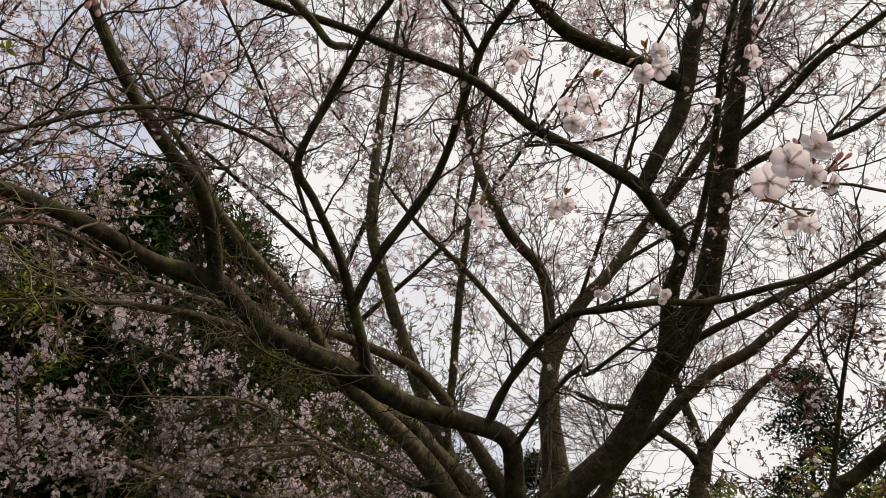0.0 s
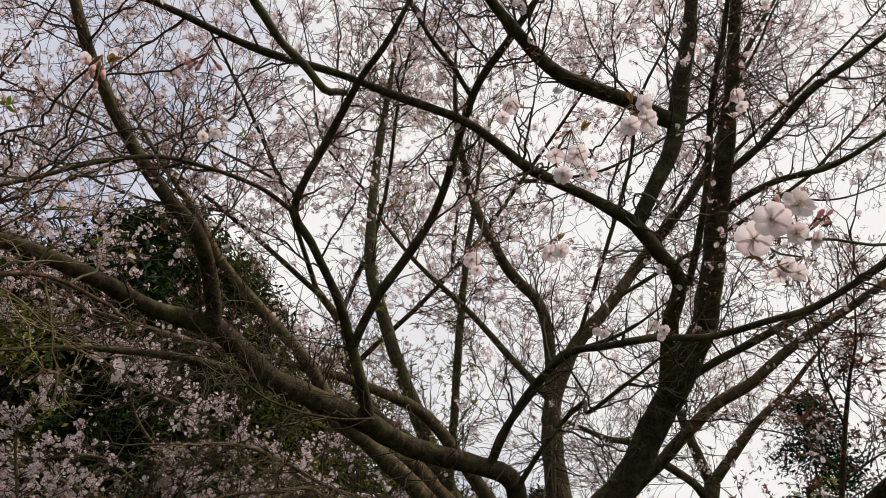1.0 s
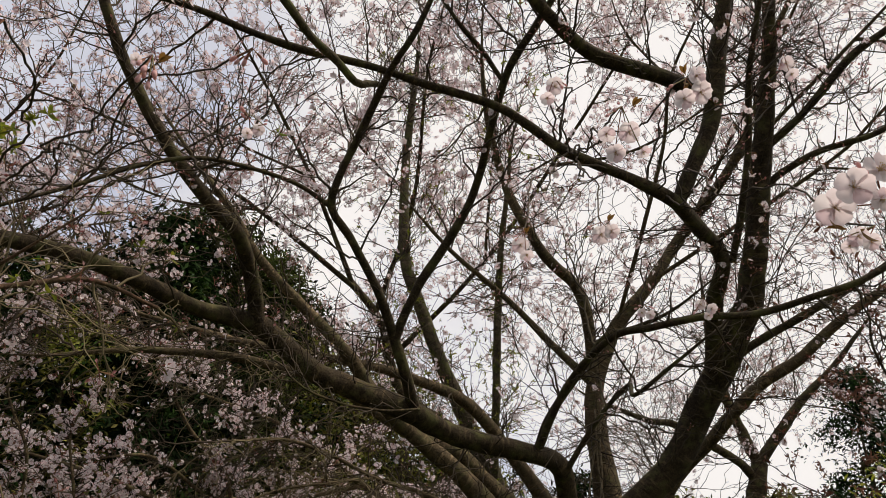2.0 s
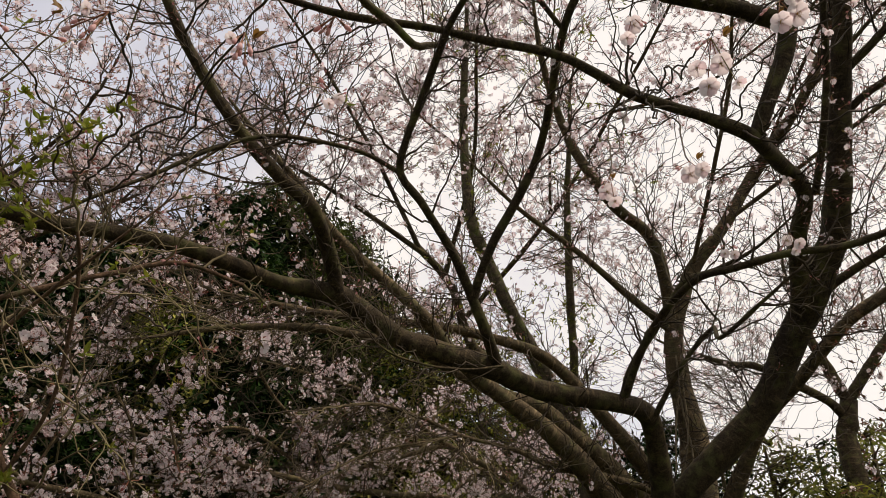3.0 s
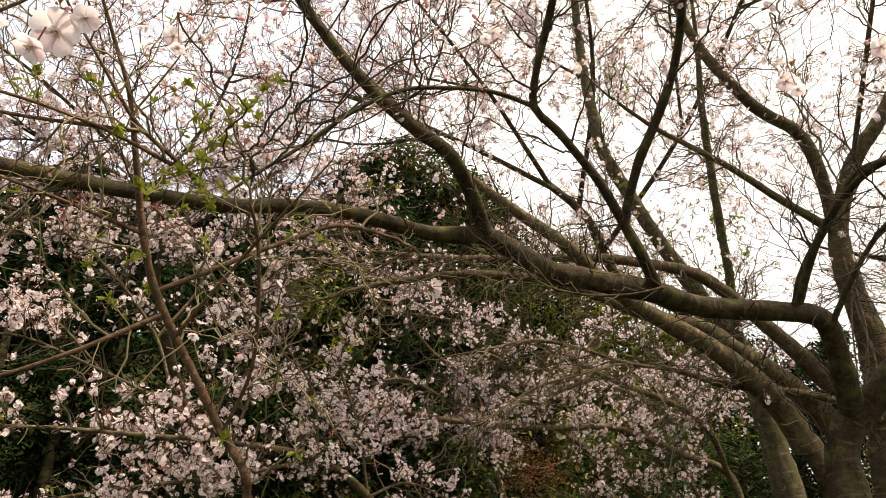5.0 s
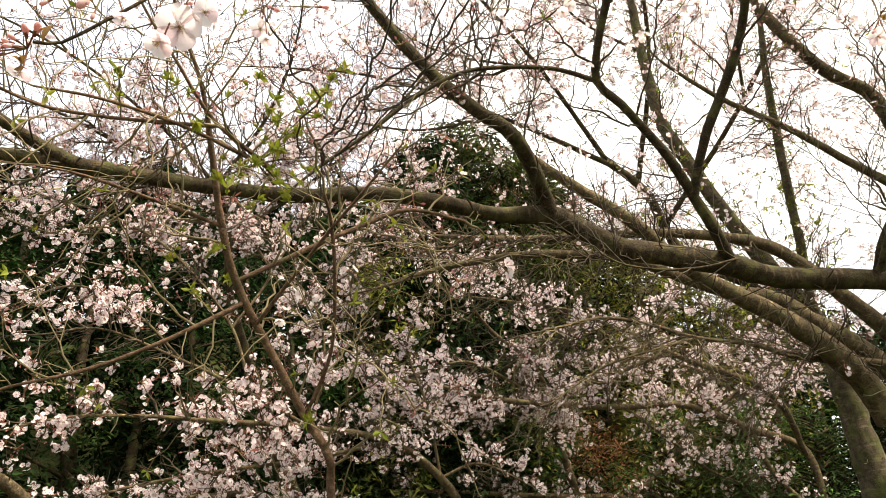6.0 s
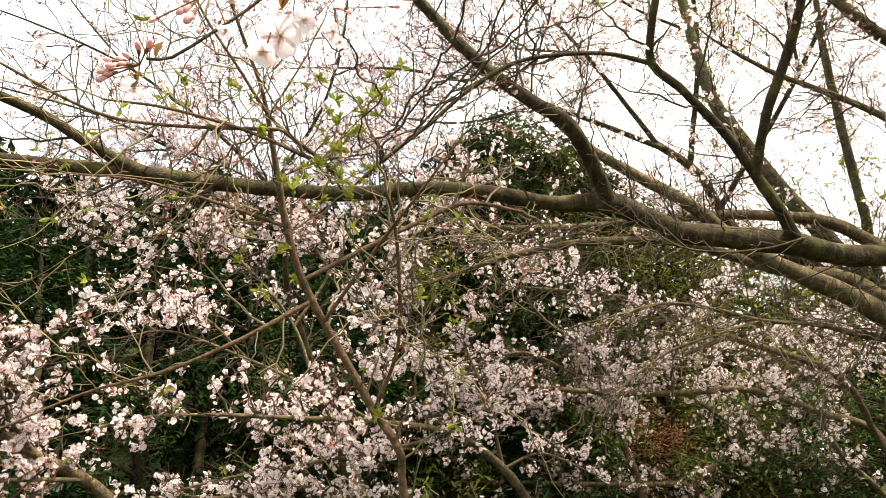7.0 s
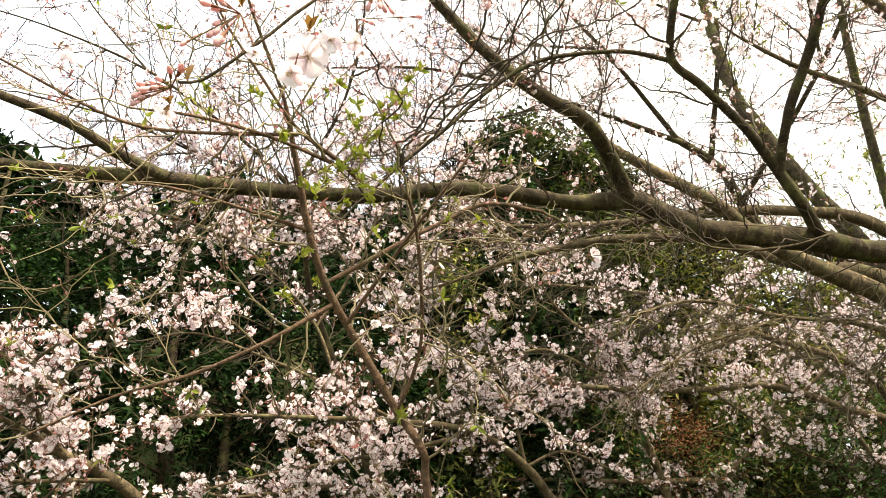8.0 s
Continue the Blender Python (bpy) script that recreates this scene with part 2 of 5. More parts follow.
def turns_to(normals):
    """Turns that take +z to each normal, with a random spin."""
    n = len(normals)
    z = normals / (np.linalg.norm(normals, axis=1)[:, None] + 1e-9)
    h = rng.normal(size=(n, 3))
    x = np.cross(h, z)
    x /= np.linalg.norm(x, axis=1)[:, None] + 1e-9
    return np.stack([x, np.cross(z, x), z], 2)


# A flower of five notched, cupped petals facing +z, 1 across; quads only.
def flower_template(fine):
    verts, faces, index = [], [], []
    for k in range(5):
        a = 2 * math.pi * k / 5
        c, s = math.cos(a), math.sin(a)
        if fine is None:                                    # one bent quad a petal for the far trees
            base = len(verts)
            verts += [(x * c - y * s, x * s + y * c, z) for x, y, z in ((0.04, 0, 0), (0.34, -0.22, 0.10), (0.47, 0, 0.09), (0.34, 0.22, 0.10))]
            faces.append((base, base + 1, base + 2, base + 3))
            index.append(0)
            continue
        rows = [(0.05, 0.06, 0.0), (0.26, 0.22, 0.05), (0.45, 0.17, 0.12)] if fine else [(0.06, 0.09, 0.0), (0.42, 0.23, 0.10)]
        base = len(verts)
        for r, w, z in rows:
            for side in (-1, 0, 1):
                lift = 0.03 * abs(side)
                rr = r + (0.025 if side and r > 0.38 else 0.0)
                verts.append((rr * c - side * w * s, rr * s + side * w * c, z + lift))
        for i in range(len(rows) - 1):
            for j in range(2):
                p = base + 3 * i + j
                faces.append((p, p + 1, p + 4, p + 3))
                index.append(0)
    return np.array(verts), np.array(faces), np.array(index)


def add_stalk(verts, faces, index, top, foot, r, mat):
    """A thin three-sided stalk."""
    d = unit(np.asarray(top, float) - foot)
    u = unit(np.cross(d, (0.3, 0.5, 0.8)))
    v = np.cross(d, u)
    base = len(verts)
    for p in (foot, top):
        for k in range(3):
            a = 2 * math.pi * k / 3
            verts.append(tuple(np.asarray(p) + r * (math.cos(a) * u + math.sin(a) * v)))
    for k in range(3):
        faces.append((base + k, base + (k + 1) % 3, base + 3 + (k + 1) % 3, base + 3 + k))
        index.append(mat)


def cluster_template(seed, flowers, buds, fine):
    """Flowers and buds on stalks from one point, in metres; material 0 petal, 1 calyx, 2 bud."""
    r = np.random.default_rng(seed)
    fv, ff, fi = flower_template(fine)
    verts, faces, index = [], [], []
    for k in range(flowers + buds):
        way = unit(r.normal(size=3) + np.array([0, 0, 0.9]))
        tip = way * r.uniform(0.018, 0.034)
        if fine is not None or k % 2 == 0:
            add_stalk(verts, faces, index, tip, np.zeros(3), 0.0014, 1)
        z = unit(way + 0.5 * r.normal(size=3))
        x = unit(np.cross(r.normal(size=3), z))
        turn = np.stack([x, np.cross(z, x), z], 1)
        base = len(verts)
        if k < flowers:
            size = r.uniform(0.028, 0.036)
            shut = r.uniform(0.6, 1.9)                      # how far each flower has opened
            v = fv * np.array([1, 1, shut])
            verts += [tuple(p) for p in (v @ turn.T) * size + tip]
            faces += [tuple(f + base) for f in ff]
            index += list(fi)
        else:
            s = r.uniform(0.004, 0.006)
            ring = [(0, 0, 0)] + [(math.cos(a) * s, math.sin(a) * s, s * 1.4) for a in (0, 2.1, 4.2)] + [(0, 0, s * 3)]
            verts += [tuple(p) for p in np.array(ring) @ turn.T + tip]
            for q in range(3):
                faces.append((base, base + 1 + q, base + 4, base + 1 + (q + 1) % 3))
                index.append(2)
    if flowers:
        for _ in range(2):                                  # young bronze leaves at the foot
            way = unit(r.normal(size=3) + np.array([0, 0, 0.6])) * r.uniform(0.016, 0.032)
            side = unit(np.cross(way, r.normal(size=3))) * 0.0045
            base = len(verts)
            verts += [(0.0, 0.0, 0.0), tuple(way * 0.5 + side), tuple(way), tuple(way * 0.5 - side)]
            faces.append((base, base + 1, base + 2, base + 3))
            index.append(1)
    return np.array(verts), np.array(faces), np.array(index)


BLOOM_CLUSTERS = [cluster_template(s, f, b, False) for s, f, b in ((51, 4, 1), (52, 6, 1), (53, 3, 2), (54, 5, 1))]
NEAR_CLUSTERS = [cluster_template(s, f, b, True) for s, f, b in ((1, 2, 1), (2, 3, 1), (3, 1, 2), (4, 2, 2), (5, 1, 2), (6, 4, 0))]
FAR_CLUSTERS = [cluster_template(s, f, b, None) for s, f, b in ((11, 4, 1), (12, 5, 1), (13, 3, 1), (14, 5, 0), (15, 4, 2))]
BUD_CLUSTERS = [cluster_template(s, 0, b, True) for s, b in ((21, 4), (22, 3), (23, 5))]


def scatter(name, templates, places, ways, sizes, mats, parent, label=""):
    """Many copies of a few small templates in one mesh, pointing along ways."""
    if not len(places):
        return None
    verts, faces, index, count = [], [], [], 0
    pick = rng.integers(0, len(templates), len(places))
    for k, (tv, tf, tm) in enumerate(templates):
        at = pick == k
        n = int(at.sum())
        if not n:
            continue
        verts.append(stamp(tv, places[at], turns_to(ways[at]), sizes[at]))
        faces.append((tf[None] + (np.arange(n) * len(tv))[:, None, None]).reshape(-1, 4) + count)
        index.append(np.tile(tm, n))
        count += n * len(tv)
    me = mesh_of(name, np.concatenate(verts), np.concatenate(faces), mats, np.concatenate(index))
    return part(name, me, parent, label, "stuff")


# ---- trees ----
TREES = {}


def tree(key, name, label, category="tree", group=""):
    ob = tagged(new(name), label, category, group)
    TREES[key] = {"ob": ob, "limbs": [], "twigs": [], "tips": [], "ways": []}
    return ob


def limb(key, kind, rows, moss=False):
    """One tapered limb with knots and swellings, from its rows of x, y, z, radius."""
    info = TREES[key]
    if kind == "limb" and not moss and rows[-1][3] > 0.008:             # the limb runs out in a thin crooked end
        (x0, y0, z0, _), (x1, y1, z1, r1) = rows[-2:]
        d = unit(np.array([x1 - x0, y1 - y0, z1 - z0]))
        reach = min(0.8, 34 * r1)
        bend = np.array(noise.noise_vector(Vector((x1, y1, z1)) * 3)) * 0.5
        mid = np.array([x1, y1, z1]) + unit(d + 0.5 * bend) * reach * 0.45
        end = mid + unit(d + bend + np.array([0, 0, 0.15])) * reach * 0.55
        rows = list(rows) + [(*mid, r1 * 0.6), (*end, 0.0032)]
    p = curve_points(rows, 0.03 if rows[0][3] < 0.03 else 0.04)
    pts, rad = p[:, :3].copy(), np.maximum(p[:, 3], 0.0015)
    for i, q in enumerate(pts):
        f = 3.2
        w = noise.noise_vector(Vector(q) * f)
        pts[i] += np.array(w) * min(0.005, 0.2 * rad[i]) * (0.0 if i == 0 else 1.0)
    sides = 14 if rad.max() > 0.03 else 8 if rad.max() > 0.012 else 6
    ang = np.arange(sides) * 2 * np.pi / sides
    lumps = np.empty((len(pts), sides))
    for i, q in enumerate(pts):
        for k in range(sides):
            c = Vector(q) * 9 + Vector((math.cos(ang[k]), math.sin(ang[k]), 0)) * (14 * rad[i] + 0.4)
            lumps[i, k] = rad[i] * (1 + 0.16 * noise.noise(c) + 0.06 * noise.noise(c * 4))
    tube = Tubes()
    tube.add(pts, lumps, sides)
    mat = VINE if kind == "vine" else MOSSY if moss or key == "moss" else STEM if key == "stem" else GREYBARK if key == "back" or key[:8] == "blooming" else BARK
    part(kind, tube.mesh(kind, mat), info["ob"], "mossy grey-green bark" if moss else "")
    info["limbs"].append((pts, rad))


def twig(info, tubes, start, way, length, radius, depth, rise, bloom, droop=0.0):
    """One crooked twig: it bends from knot to knot, bears short spurs and side twigs, and flowers along its outer part."""
    n = max(2, int(length / 0.052))
    pts = [np.asarray(start, float)]
    d = unit(way)
    s = unit(np.cross(d, rng.normal(size=3)))
    for i in range(n):
        d = unit(d + rng.normal(size=3) * 0.07 + np.array([0, 0, rise - droop * i / n]) * 0.05)
        s = unit(s - d * (s @ d) + 0.5 * rng.normal(size=3))
        kink = unit(d + s * rng.uniform(0.05, 0.48) * (-1) ** i)
        pts.append(pts[-1] + kink * length / n * rng.uniform(0.6, 1.35))
    pts = np.array(pts)
    rad = np.linspace(radius, max(0.0013, radius * 0.38), n + 1)
    rad[1:-1] *= rng.uniform(0.85, 1.22, n - 1)                         # knots
    tubes.add(pts, rad, 5 if radius > 0.004 else 3)
    along = np.gradient(pts, axis=0)
    for i in range(1, n + 1):
        dd = unit(along[i])
        outer = i > 0.35 * n
        if depth > 0 and rng.random() < 0.54:
            side = unit(np.cross(dd, rng.normal(size=3)))
            twig(info, tubes, pts[i], dd * 0.8 + side * rng.uniform(0.5, 1.1), length * rng.uniform(0.22, 0.55), radius * 0.6, depth - 1, rise, bloom, droop)
        elif i < n and rng.random() < 0.38:                             # a spur with its bud or flowers
            tip = pts[i] + unit(np.cross(dd, rng.normal(size=3)) + 0.5 * dd) * rng.uniform(0.008, 0.026)
            tubes.add(np.array([pts[i], tip]), np.array([0.0016, 0.0019]), 3)
            if outer and rng.random() < bloom:
                info["tips"].append(tip)
                info["ways"].append(unit(tip - pts[i] + 0.012 * rng.normal(size=3)))
        if outer and rng.random() < bloom * (1.0 if i == n else 0.35):
            info["tips"].append(pts[i])
            info["ways"].append(unit(rng.normal(size=3) + 0.5 * dd + np.array([0, 0, -0.35])))


def twigs_on(key, per_metre, length, rise=0.5, bloom=0.5, depth=2, start=0.15, droop=0.0):
    """Twigs all along a tree's limbs, thinner towards their ends."""
    info = TREES[key]
    for pts, rad in info["limbs"]:
        if rad.max() < 0.0035:
            continue
        seg = np.linalg.norm(np.diff(pts, axis=0), axis=1)
        total = seg.sum()
        for _ in range(int(total * per_metre * rng.uniform(0.8, 1.2)) + 1):
            i = int(len(pts) * rng.uniform(start, 1.0)) - 1
            if rad[i] > 0.085 or pts[i][2] < 1.5:
                continue
            d = unit(pts[min(i + 1, len(pts) - 1)] - pts[i - 1])
            side = unit(np.cross(rng.normal(size=3), d))
            side[2] += 0.25 * rise
            info["twigs"].append(Tubes())
            twig(info, info["twigs"][-1], pts[i], d * rng.uniform(0.2, 0.9) + side, length * rng.lognormal(0, 0.4), min(0.6 * rad[i], rng.uniform(0.0030, 0.0058)), depth, rise, bloom, droop)
        if rad[-1] < 0.03:
            info["twigs"].append(Tubes())
            twig(info, info["twigs"][-1], pts[-1], pts[-1] - pts[-3], length * 1.2, min(rad[-1], 0.006), depth, rise, bloom, droop)


def keep_clear(places, reach=0.45):
    """Nothing grows into the path of the walker."""
    lo = np.linalg.norm(places - np.array([-0.05, -0.05, 1.57]), axis=1)
    return lo > reach


def single_meshes(templates):
    return [mesh_of("blossom_cluster", v, f, [PETAL, CALYX, BUD], m) for v, f, m in templates]


def finish(key, near, bud_share=0.4, size=1.0, blossom_label="", leafy=0.0, single=0, branchlets=0):
    info = TREES[key]
    ob = info["ob"]
    # the twigs nearest to the clearing are each a part of their own
    order = sorted(info["twigs"], key=lambda t: float(np.linalg.norm(t.verts[0][0] - np.array([-0.3, 0.8, 2.2]))))
    rest = Tubes()
    for i, t in enumerate(order):
        if i < branchlets:
            part("twig", t.mesh("twig", PALETWIG if key == "stem" else TWIG), ob)
        else:
            rest.take(t)
    if rest.count:
        part("twigs", rest.mesh("twigs", PALETWIG if key == "stem" else TWIG), ob, "fine crooked brown twigs", "stuff")
    if info["tips"]:
        places, ways = np.array(info["tips"]), np.array(info["ways"])
        ok = keep_clear(places)
        if key in ("main", "back"):                         # hardly a flower on the low boughs
            ok &= (places[:, 2] > 3.1) | (rng.random(len(places)) < 0.04)
        if key == "blooming_1":                             # its low boughs are nearly bare
            ok &= (places[:, 2] > 2.5) | (rng.random(len(places)) < 0.7)
        if key[:8] == "blooming":                           # level sprays of bloom with bare gaps between them
            spray = np.array([noise.noise(Vector((x * 1.9, y * 1.9, z * 4.2))) + 0.5 * noise.noise(Vector((x, y, z)) * 7.5) for x, y, z in places])
            ok &= spray > rng.normal(-0.09 if key == "blooming_1" else -0.16, 0.07, len(places))
        places, ways = places[ok], ways[ok]
        if leafy:
            green = rng.random(len(places)) < leafy
            scatter("young_leaves", [SPRIG], places[green], ways[green], rng.uniform(0.7, 1.2, int(green.sum())), [REDLEAF if key == "edge" else SPROUT], ob, "reddish unfolding leaves" if key == "edge" else "fresh yellow-green sprouting leaves")
            places, ways = places[~green], ways[~green]
        shut = rng.random(len(places)) < bud_share
        sizes = rng.uniform(0.85, 1.2, len(places)) * size
        if single:
            # the clusters that hang nearest to the clearing are each a part of their own
            open_ones = np.flatnonzero(~shut)
            order = open_ones[np.argsort(np.linalg.norm(places[open_ones] - np.array([-0.3, 0.8, 2.2]), axis=1))][:single]
            shapes = single_meshes(near)
            for k, (i, turn) in enumerate(zip(order, turns_to(ways[order]))):
                cluster = part("blossom_cluster", shapes[k % len(shapes)], ob)
                cluster.matrix_basis = Matrix.Translation(places[i]) @ Matrix(turn.tolist()).to_4x4() @ Matrix.Scale(float(sizes[i]), 4)
            keep = np.ones(len(places), bool)
            keep[order] = False
            places, ways, sizes, shut = places[keep], ways[keep], sizes[keep], shut[keep]
        scatter("blossoms", FAR_CLUSTERS if key == "blooming_2" else near, places[~shut], ways[~shut], sizes[~shut], [PETAL, CALYX, BUD], ob, blossom_label or "pale pink open cherry blossoms")
        if shut.any():
            scatter("buds", BUD_CLUSTERS, places[shut], ways[shut], sizes[shut], [PETAL, CALYX, BUD], ob, "reddish flower buds on short stalks")


def petal_flower(seed):
    """One large flower, 1 across, facing +z: five cupped, notched petals, a red star of sepals, and stamens."""
    r = np.random.default_rng(seed)
    verts, faces, index = [], [], []
    for k in range(5):
        a = 2 * math.pi * k / 5 + r.uniform(-0.08, 0.08)
        c, s = math.cos(a), math.sin(a)
        cup, lean = r.uniform(0.10, 0.26), r.uniform(-0.04, 0.04)
        base = len(verts)
        for i, (d, w) in enumerate(((0.03, 0.025), (0.12, 0.12), (0.23, 0.205), (0.34, 0.235), (0.43, 0.205), (0.49, 0.125))):
            for j in range(-2, 3):
                q = j / 2
                notch = 0.035 * (1 - abs(q)) if i == 5 else 0.0
                x, y = d - notch - 0.03 * q * q * (i > 2), q * w
                z = cup * (d * 2) ** 1.6 * 0.6 + 0.05 * q * q + 0.012 * r.normal() + lean * q + 0.012 * (k % 2)
                verts.append((x * c - y * s, x * s + y * c, z))
        for i in range(5):
            for j in range(4):
                p = base + 5 * i + j
                faces.append((p, p + 1, p + 6, p + 5))
                index.append(0)
    for k in range(22):
        a, d = r.uniform(0, 6.28), r.uniform(0.03, 0.15)
        tip = np.array([d * math.cos(a), d * math.sin(a), r.uniform(0.13, 0.22)])
        add_stalk(verts, faces, index, tip, np.array([0, 0, 0.0]), 0.004, 1)
        add_stalk(verts, faces, index, tip + np.array([0, 0, 0.02]), tip, 0.016, 1)
    for k in range(5):
        a = 2 * math.pi * (k + 0.5) / 5
        c, s = math.cos(a), math.sin(a)
        base = len(verts)
        verts += [(0.0, 0.0, -0.012), (0.09 * c + 0.03 * s, 0.09 * s - 0.03 * c, -0.012), (0.2 * c, 0.2 * s, 0.0), (0.09 * c - 0.03 * s, 0.09 * s + 0.03 * c, -0.012)]
        faces.append((base, base + 1, base + 2, base + 3))
        index.append(2)
    add_stalk(verts, faces, index, np.array([0, 0, 0.0]), np.array([0, 0, -0.22]), 0.045, 2)
    return mesh_of("flower", np.array(verts), np.array(faces), [PETAL, HEART, CALYX], np.array(index), smooth=True)


def bud_mesh():
    """A closed oval bud, 1 long along +z, with its red cup."""
    tube = Tubes()
    z = np.array([-0.45, -0.25, -0.05, 0.15, 0.32, 0.45, 0.5])
    tube.add(np.stack([0 * z, 0 * z, z], 1), np.array([0.05, 0.07, 0.09, 0.145, 0.15, 0.085, 0.01]), 10)
    me = tube.mesh("bud", ROSE)
    me.materials.append(CALYX)
    for f in me.polygons:
        f.material_index = 1 if f.center.z < -0.1 else 0
    return me


def leaf_quads(seed, count, size):
    """Pointed young leaves from one point, folded along the middle."""
    r = np.random.default_rng(seed)
    verts, faces, index = [], [], []
    for _ in range(count):
        way = unit(r.normal(size=3) + np.array([0, 0, 0.8]))
        side = unit(np.cross(way, r.normal(size=3)))
        up = np.cross(side, way)
        length = size * r.uniform(0.6, 1.15)
        base = len(verts)
        for d, w, z in ((0.0, 0.02, 0), (0.25, 0.13, 0.03), (0.5, 0.19, 0.02), (0.78, 0.12, -0.05), (1.0, 0.01, -0.14)):
            for q in (-1, 0, 1):
                verts.append(tuple(length * (way * d + side * w * q + up * (z + 0.07 * abs(q) * (w > 0.05)))))
        for i in range(4):
            for j in range(2):
                p = base + 3 * i + j
                faces.append((p, p + 1, p + 4, p + 3))
                index.append(0)
    return np.array(verts), np.array(faces), np.array(index)


FLOWERS = [petal_flower(s) for s in (31, 32, 33, 34)]
BUD_SHAPE = bud_mesh()
SPRIG = leaf_quads(41, 4, 0.035)
BRONZE_SHAPES = [mesh_of("leaf_sprig", *leaf_quads(s, n, 0.062)[:2], [BRONZE], smooth=True) for s, n in ((46, 3), (47, 2))]
SPRIG_SHAPES = [mesh_of("leaf_sprig", *leaf_quads(s, n, 0.031)[:2], [SPROUT], smooth=True) for s, n in ((42, 9), (43, 12), (44, 8), (45, 10))]


def aimed(place, way, size, spin=0.0):
    z = Vector(way).normalized()
    return Matrix.Translation(place) @ z.to_track_quat("Z", "Y").to_matrix().to_4x4() @ pose(0, 0, 0, 0, 0, spin) @ Matrix.Scale(size, 4)


def nearest_limb(key, place, least):
    best, found = 1e9, None
    for pts, rad in TREES[key]["limbs"]:
        d = np.linalg.norm(pts - np.asarray(place), axis=1) + 10.0 * (rad < least)
        i = int(d.argmin())
        if d[i] < best:
            best, found = d[i], pts[i]
    return found


def long_twig(key, place, radius=0.0022):
    """A slender twig that reaches from the nearest limb to a place."""
    foot, end = nearest_limb(key, place, 0.006), np.asarray(place, float)
    gap = np.linalg.norm(end - foot)
    if gap < 0.03:
        return
    s = np.linspace(0, 1, max(6, int(gap / 0.035)))[:, None]
    sway = np.array([noise.noise_vector(Vector(end) * 5 + Vector((v * 4, 0, 0))) for v in s[:, 0]]) * 0.10 * gap
    kinks = np.array([noise.noise_vector(Vector(end) * 9 + Vector((v * gap * 22, 0, 0))) for v in s[:, 0]]) * 0.014
    pts = foot + (end - foot) * s + (sway * 3 + kinks * 4) * (s * (1 - s)) + np.array([0, 0, 0.05 * gap]) * (s * (1 - s) * 2)
    tube = Tubes()
    tube.add(pts, np.linspace(radius * 1.7, radius * 0.7, len(s)), 5)
    TREES[key]["twigs"].append(tube)
    return pts


def blossom_cluster(key, foot, flowers, buds, leaves):
    """A cluster of single flowers (x, y, z, facing, width) and buds (x, y, z, length) on green stalks from its foot."""
    info = TREES[key]
    foot = np.array(foot)
    if np.linalg.norm(nearest_limb(key, foot, 0.0) - foot) > 0.06:
        long_twig(key, foot)
    stalks = Tubes()
    for x, y, z, *more in [f[:6] for f in flowers] + [b_[:3] for b_ in buds]:
        end = np.array([x, y, z])
        n = np.array(more) if more else unit(end - foot)
        mid = (foot + end) / 2 - n * 0.004
        stalks.add(np.array([foot, mid, end - n * 0.006]), np.array([0.0009, 0.0008, 0.0009]), 5)
    cluster = part("blossom_cluster", stalks.mesh("blossom_cluster", CALYX), info["ob"], "pale pink blossoms and rosy buds on green-red stalks")
    for i, (x, y, z, nx, ny, nz, width) in enumerate(flowers):
        ob = part("flower", FLOWERS[i % 4], cluster)
        ob.matrix_basis = aimed((x, y, z), (nx, ny, nz), width, 73 * i)
    for i, (x, y, z, length) in enumerate(buds):
        ob = part("bud", BUD_SHAPE, cluster, "rosy closed bud")
        ob.matrix_basis = aimed((x, y, z), np.array([x, y, z]) - foot, length * 1.45)
        side = np.array(noise.noise_vector(Vector((x, y, z)) * 90)) * 0.014
        ob = part("bud", BUD_SHAPE, cluster, "rosy closed bud")
        ob.matrix_basis = aimed(Vector((x, y, z)) * 0.75 + Vector(foot) * 0.25 + Vector(side), np.array([x, y, z]) - foot + side, length * 1.15)
    for i, p in enumerate(leaves):
        ob = part("leaf_sprig", BRONZE_SHAPES[i % 2], cluster, "small bronze-green leaves")
        ob.matrix_basis = aimed(p, np.array(p) - foot + np.array([0, 0, -0.01]), 0.32, 50 * i)


SPRIGS = 0


def leaf_sprig(key, place):
    global SPRIGS
    SPRIGS += 1
    line = long_twig(key, place, 0.0015)
    spots = [place] if line is None else [place] + [tuple(line[-k]) for k in (2, 4, 6) if k < len(line) and np.linalg.norm(line[-k] - line[-1]) < 0.22]
    for i, spot in enumerate(spots):
        ob = part("leaf_sprig", SPRIG_SHAPES[(SPRIGS + i) % 4], TREES[key]["ob"], "fresh yellow-green young leaves")
        ob.matrix_basis = aimed(spot, (math.sin(SPRIGS * 1.7 + i * 2) * 0.8, math.cos(SPRIGS * 2.3 + i) * 0.8, 1.0 - ((SPRIGS + i) % 3) * 0.45), 1.0 - 0.13 * i, 40 * SPRIGS + 70 * i)


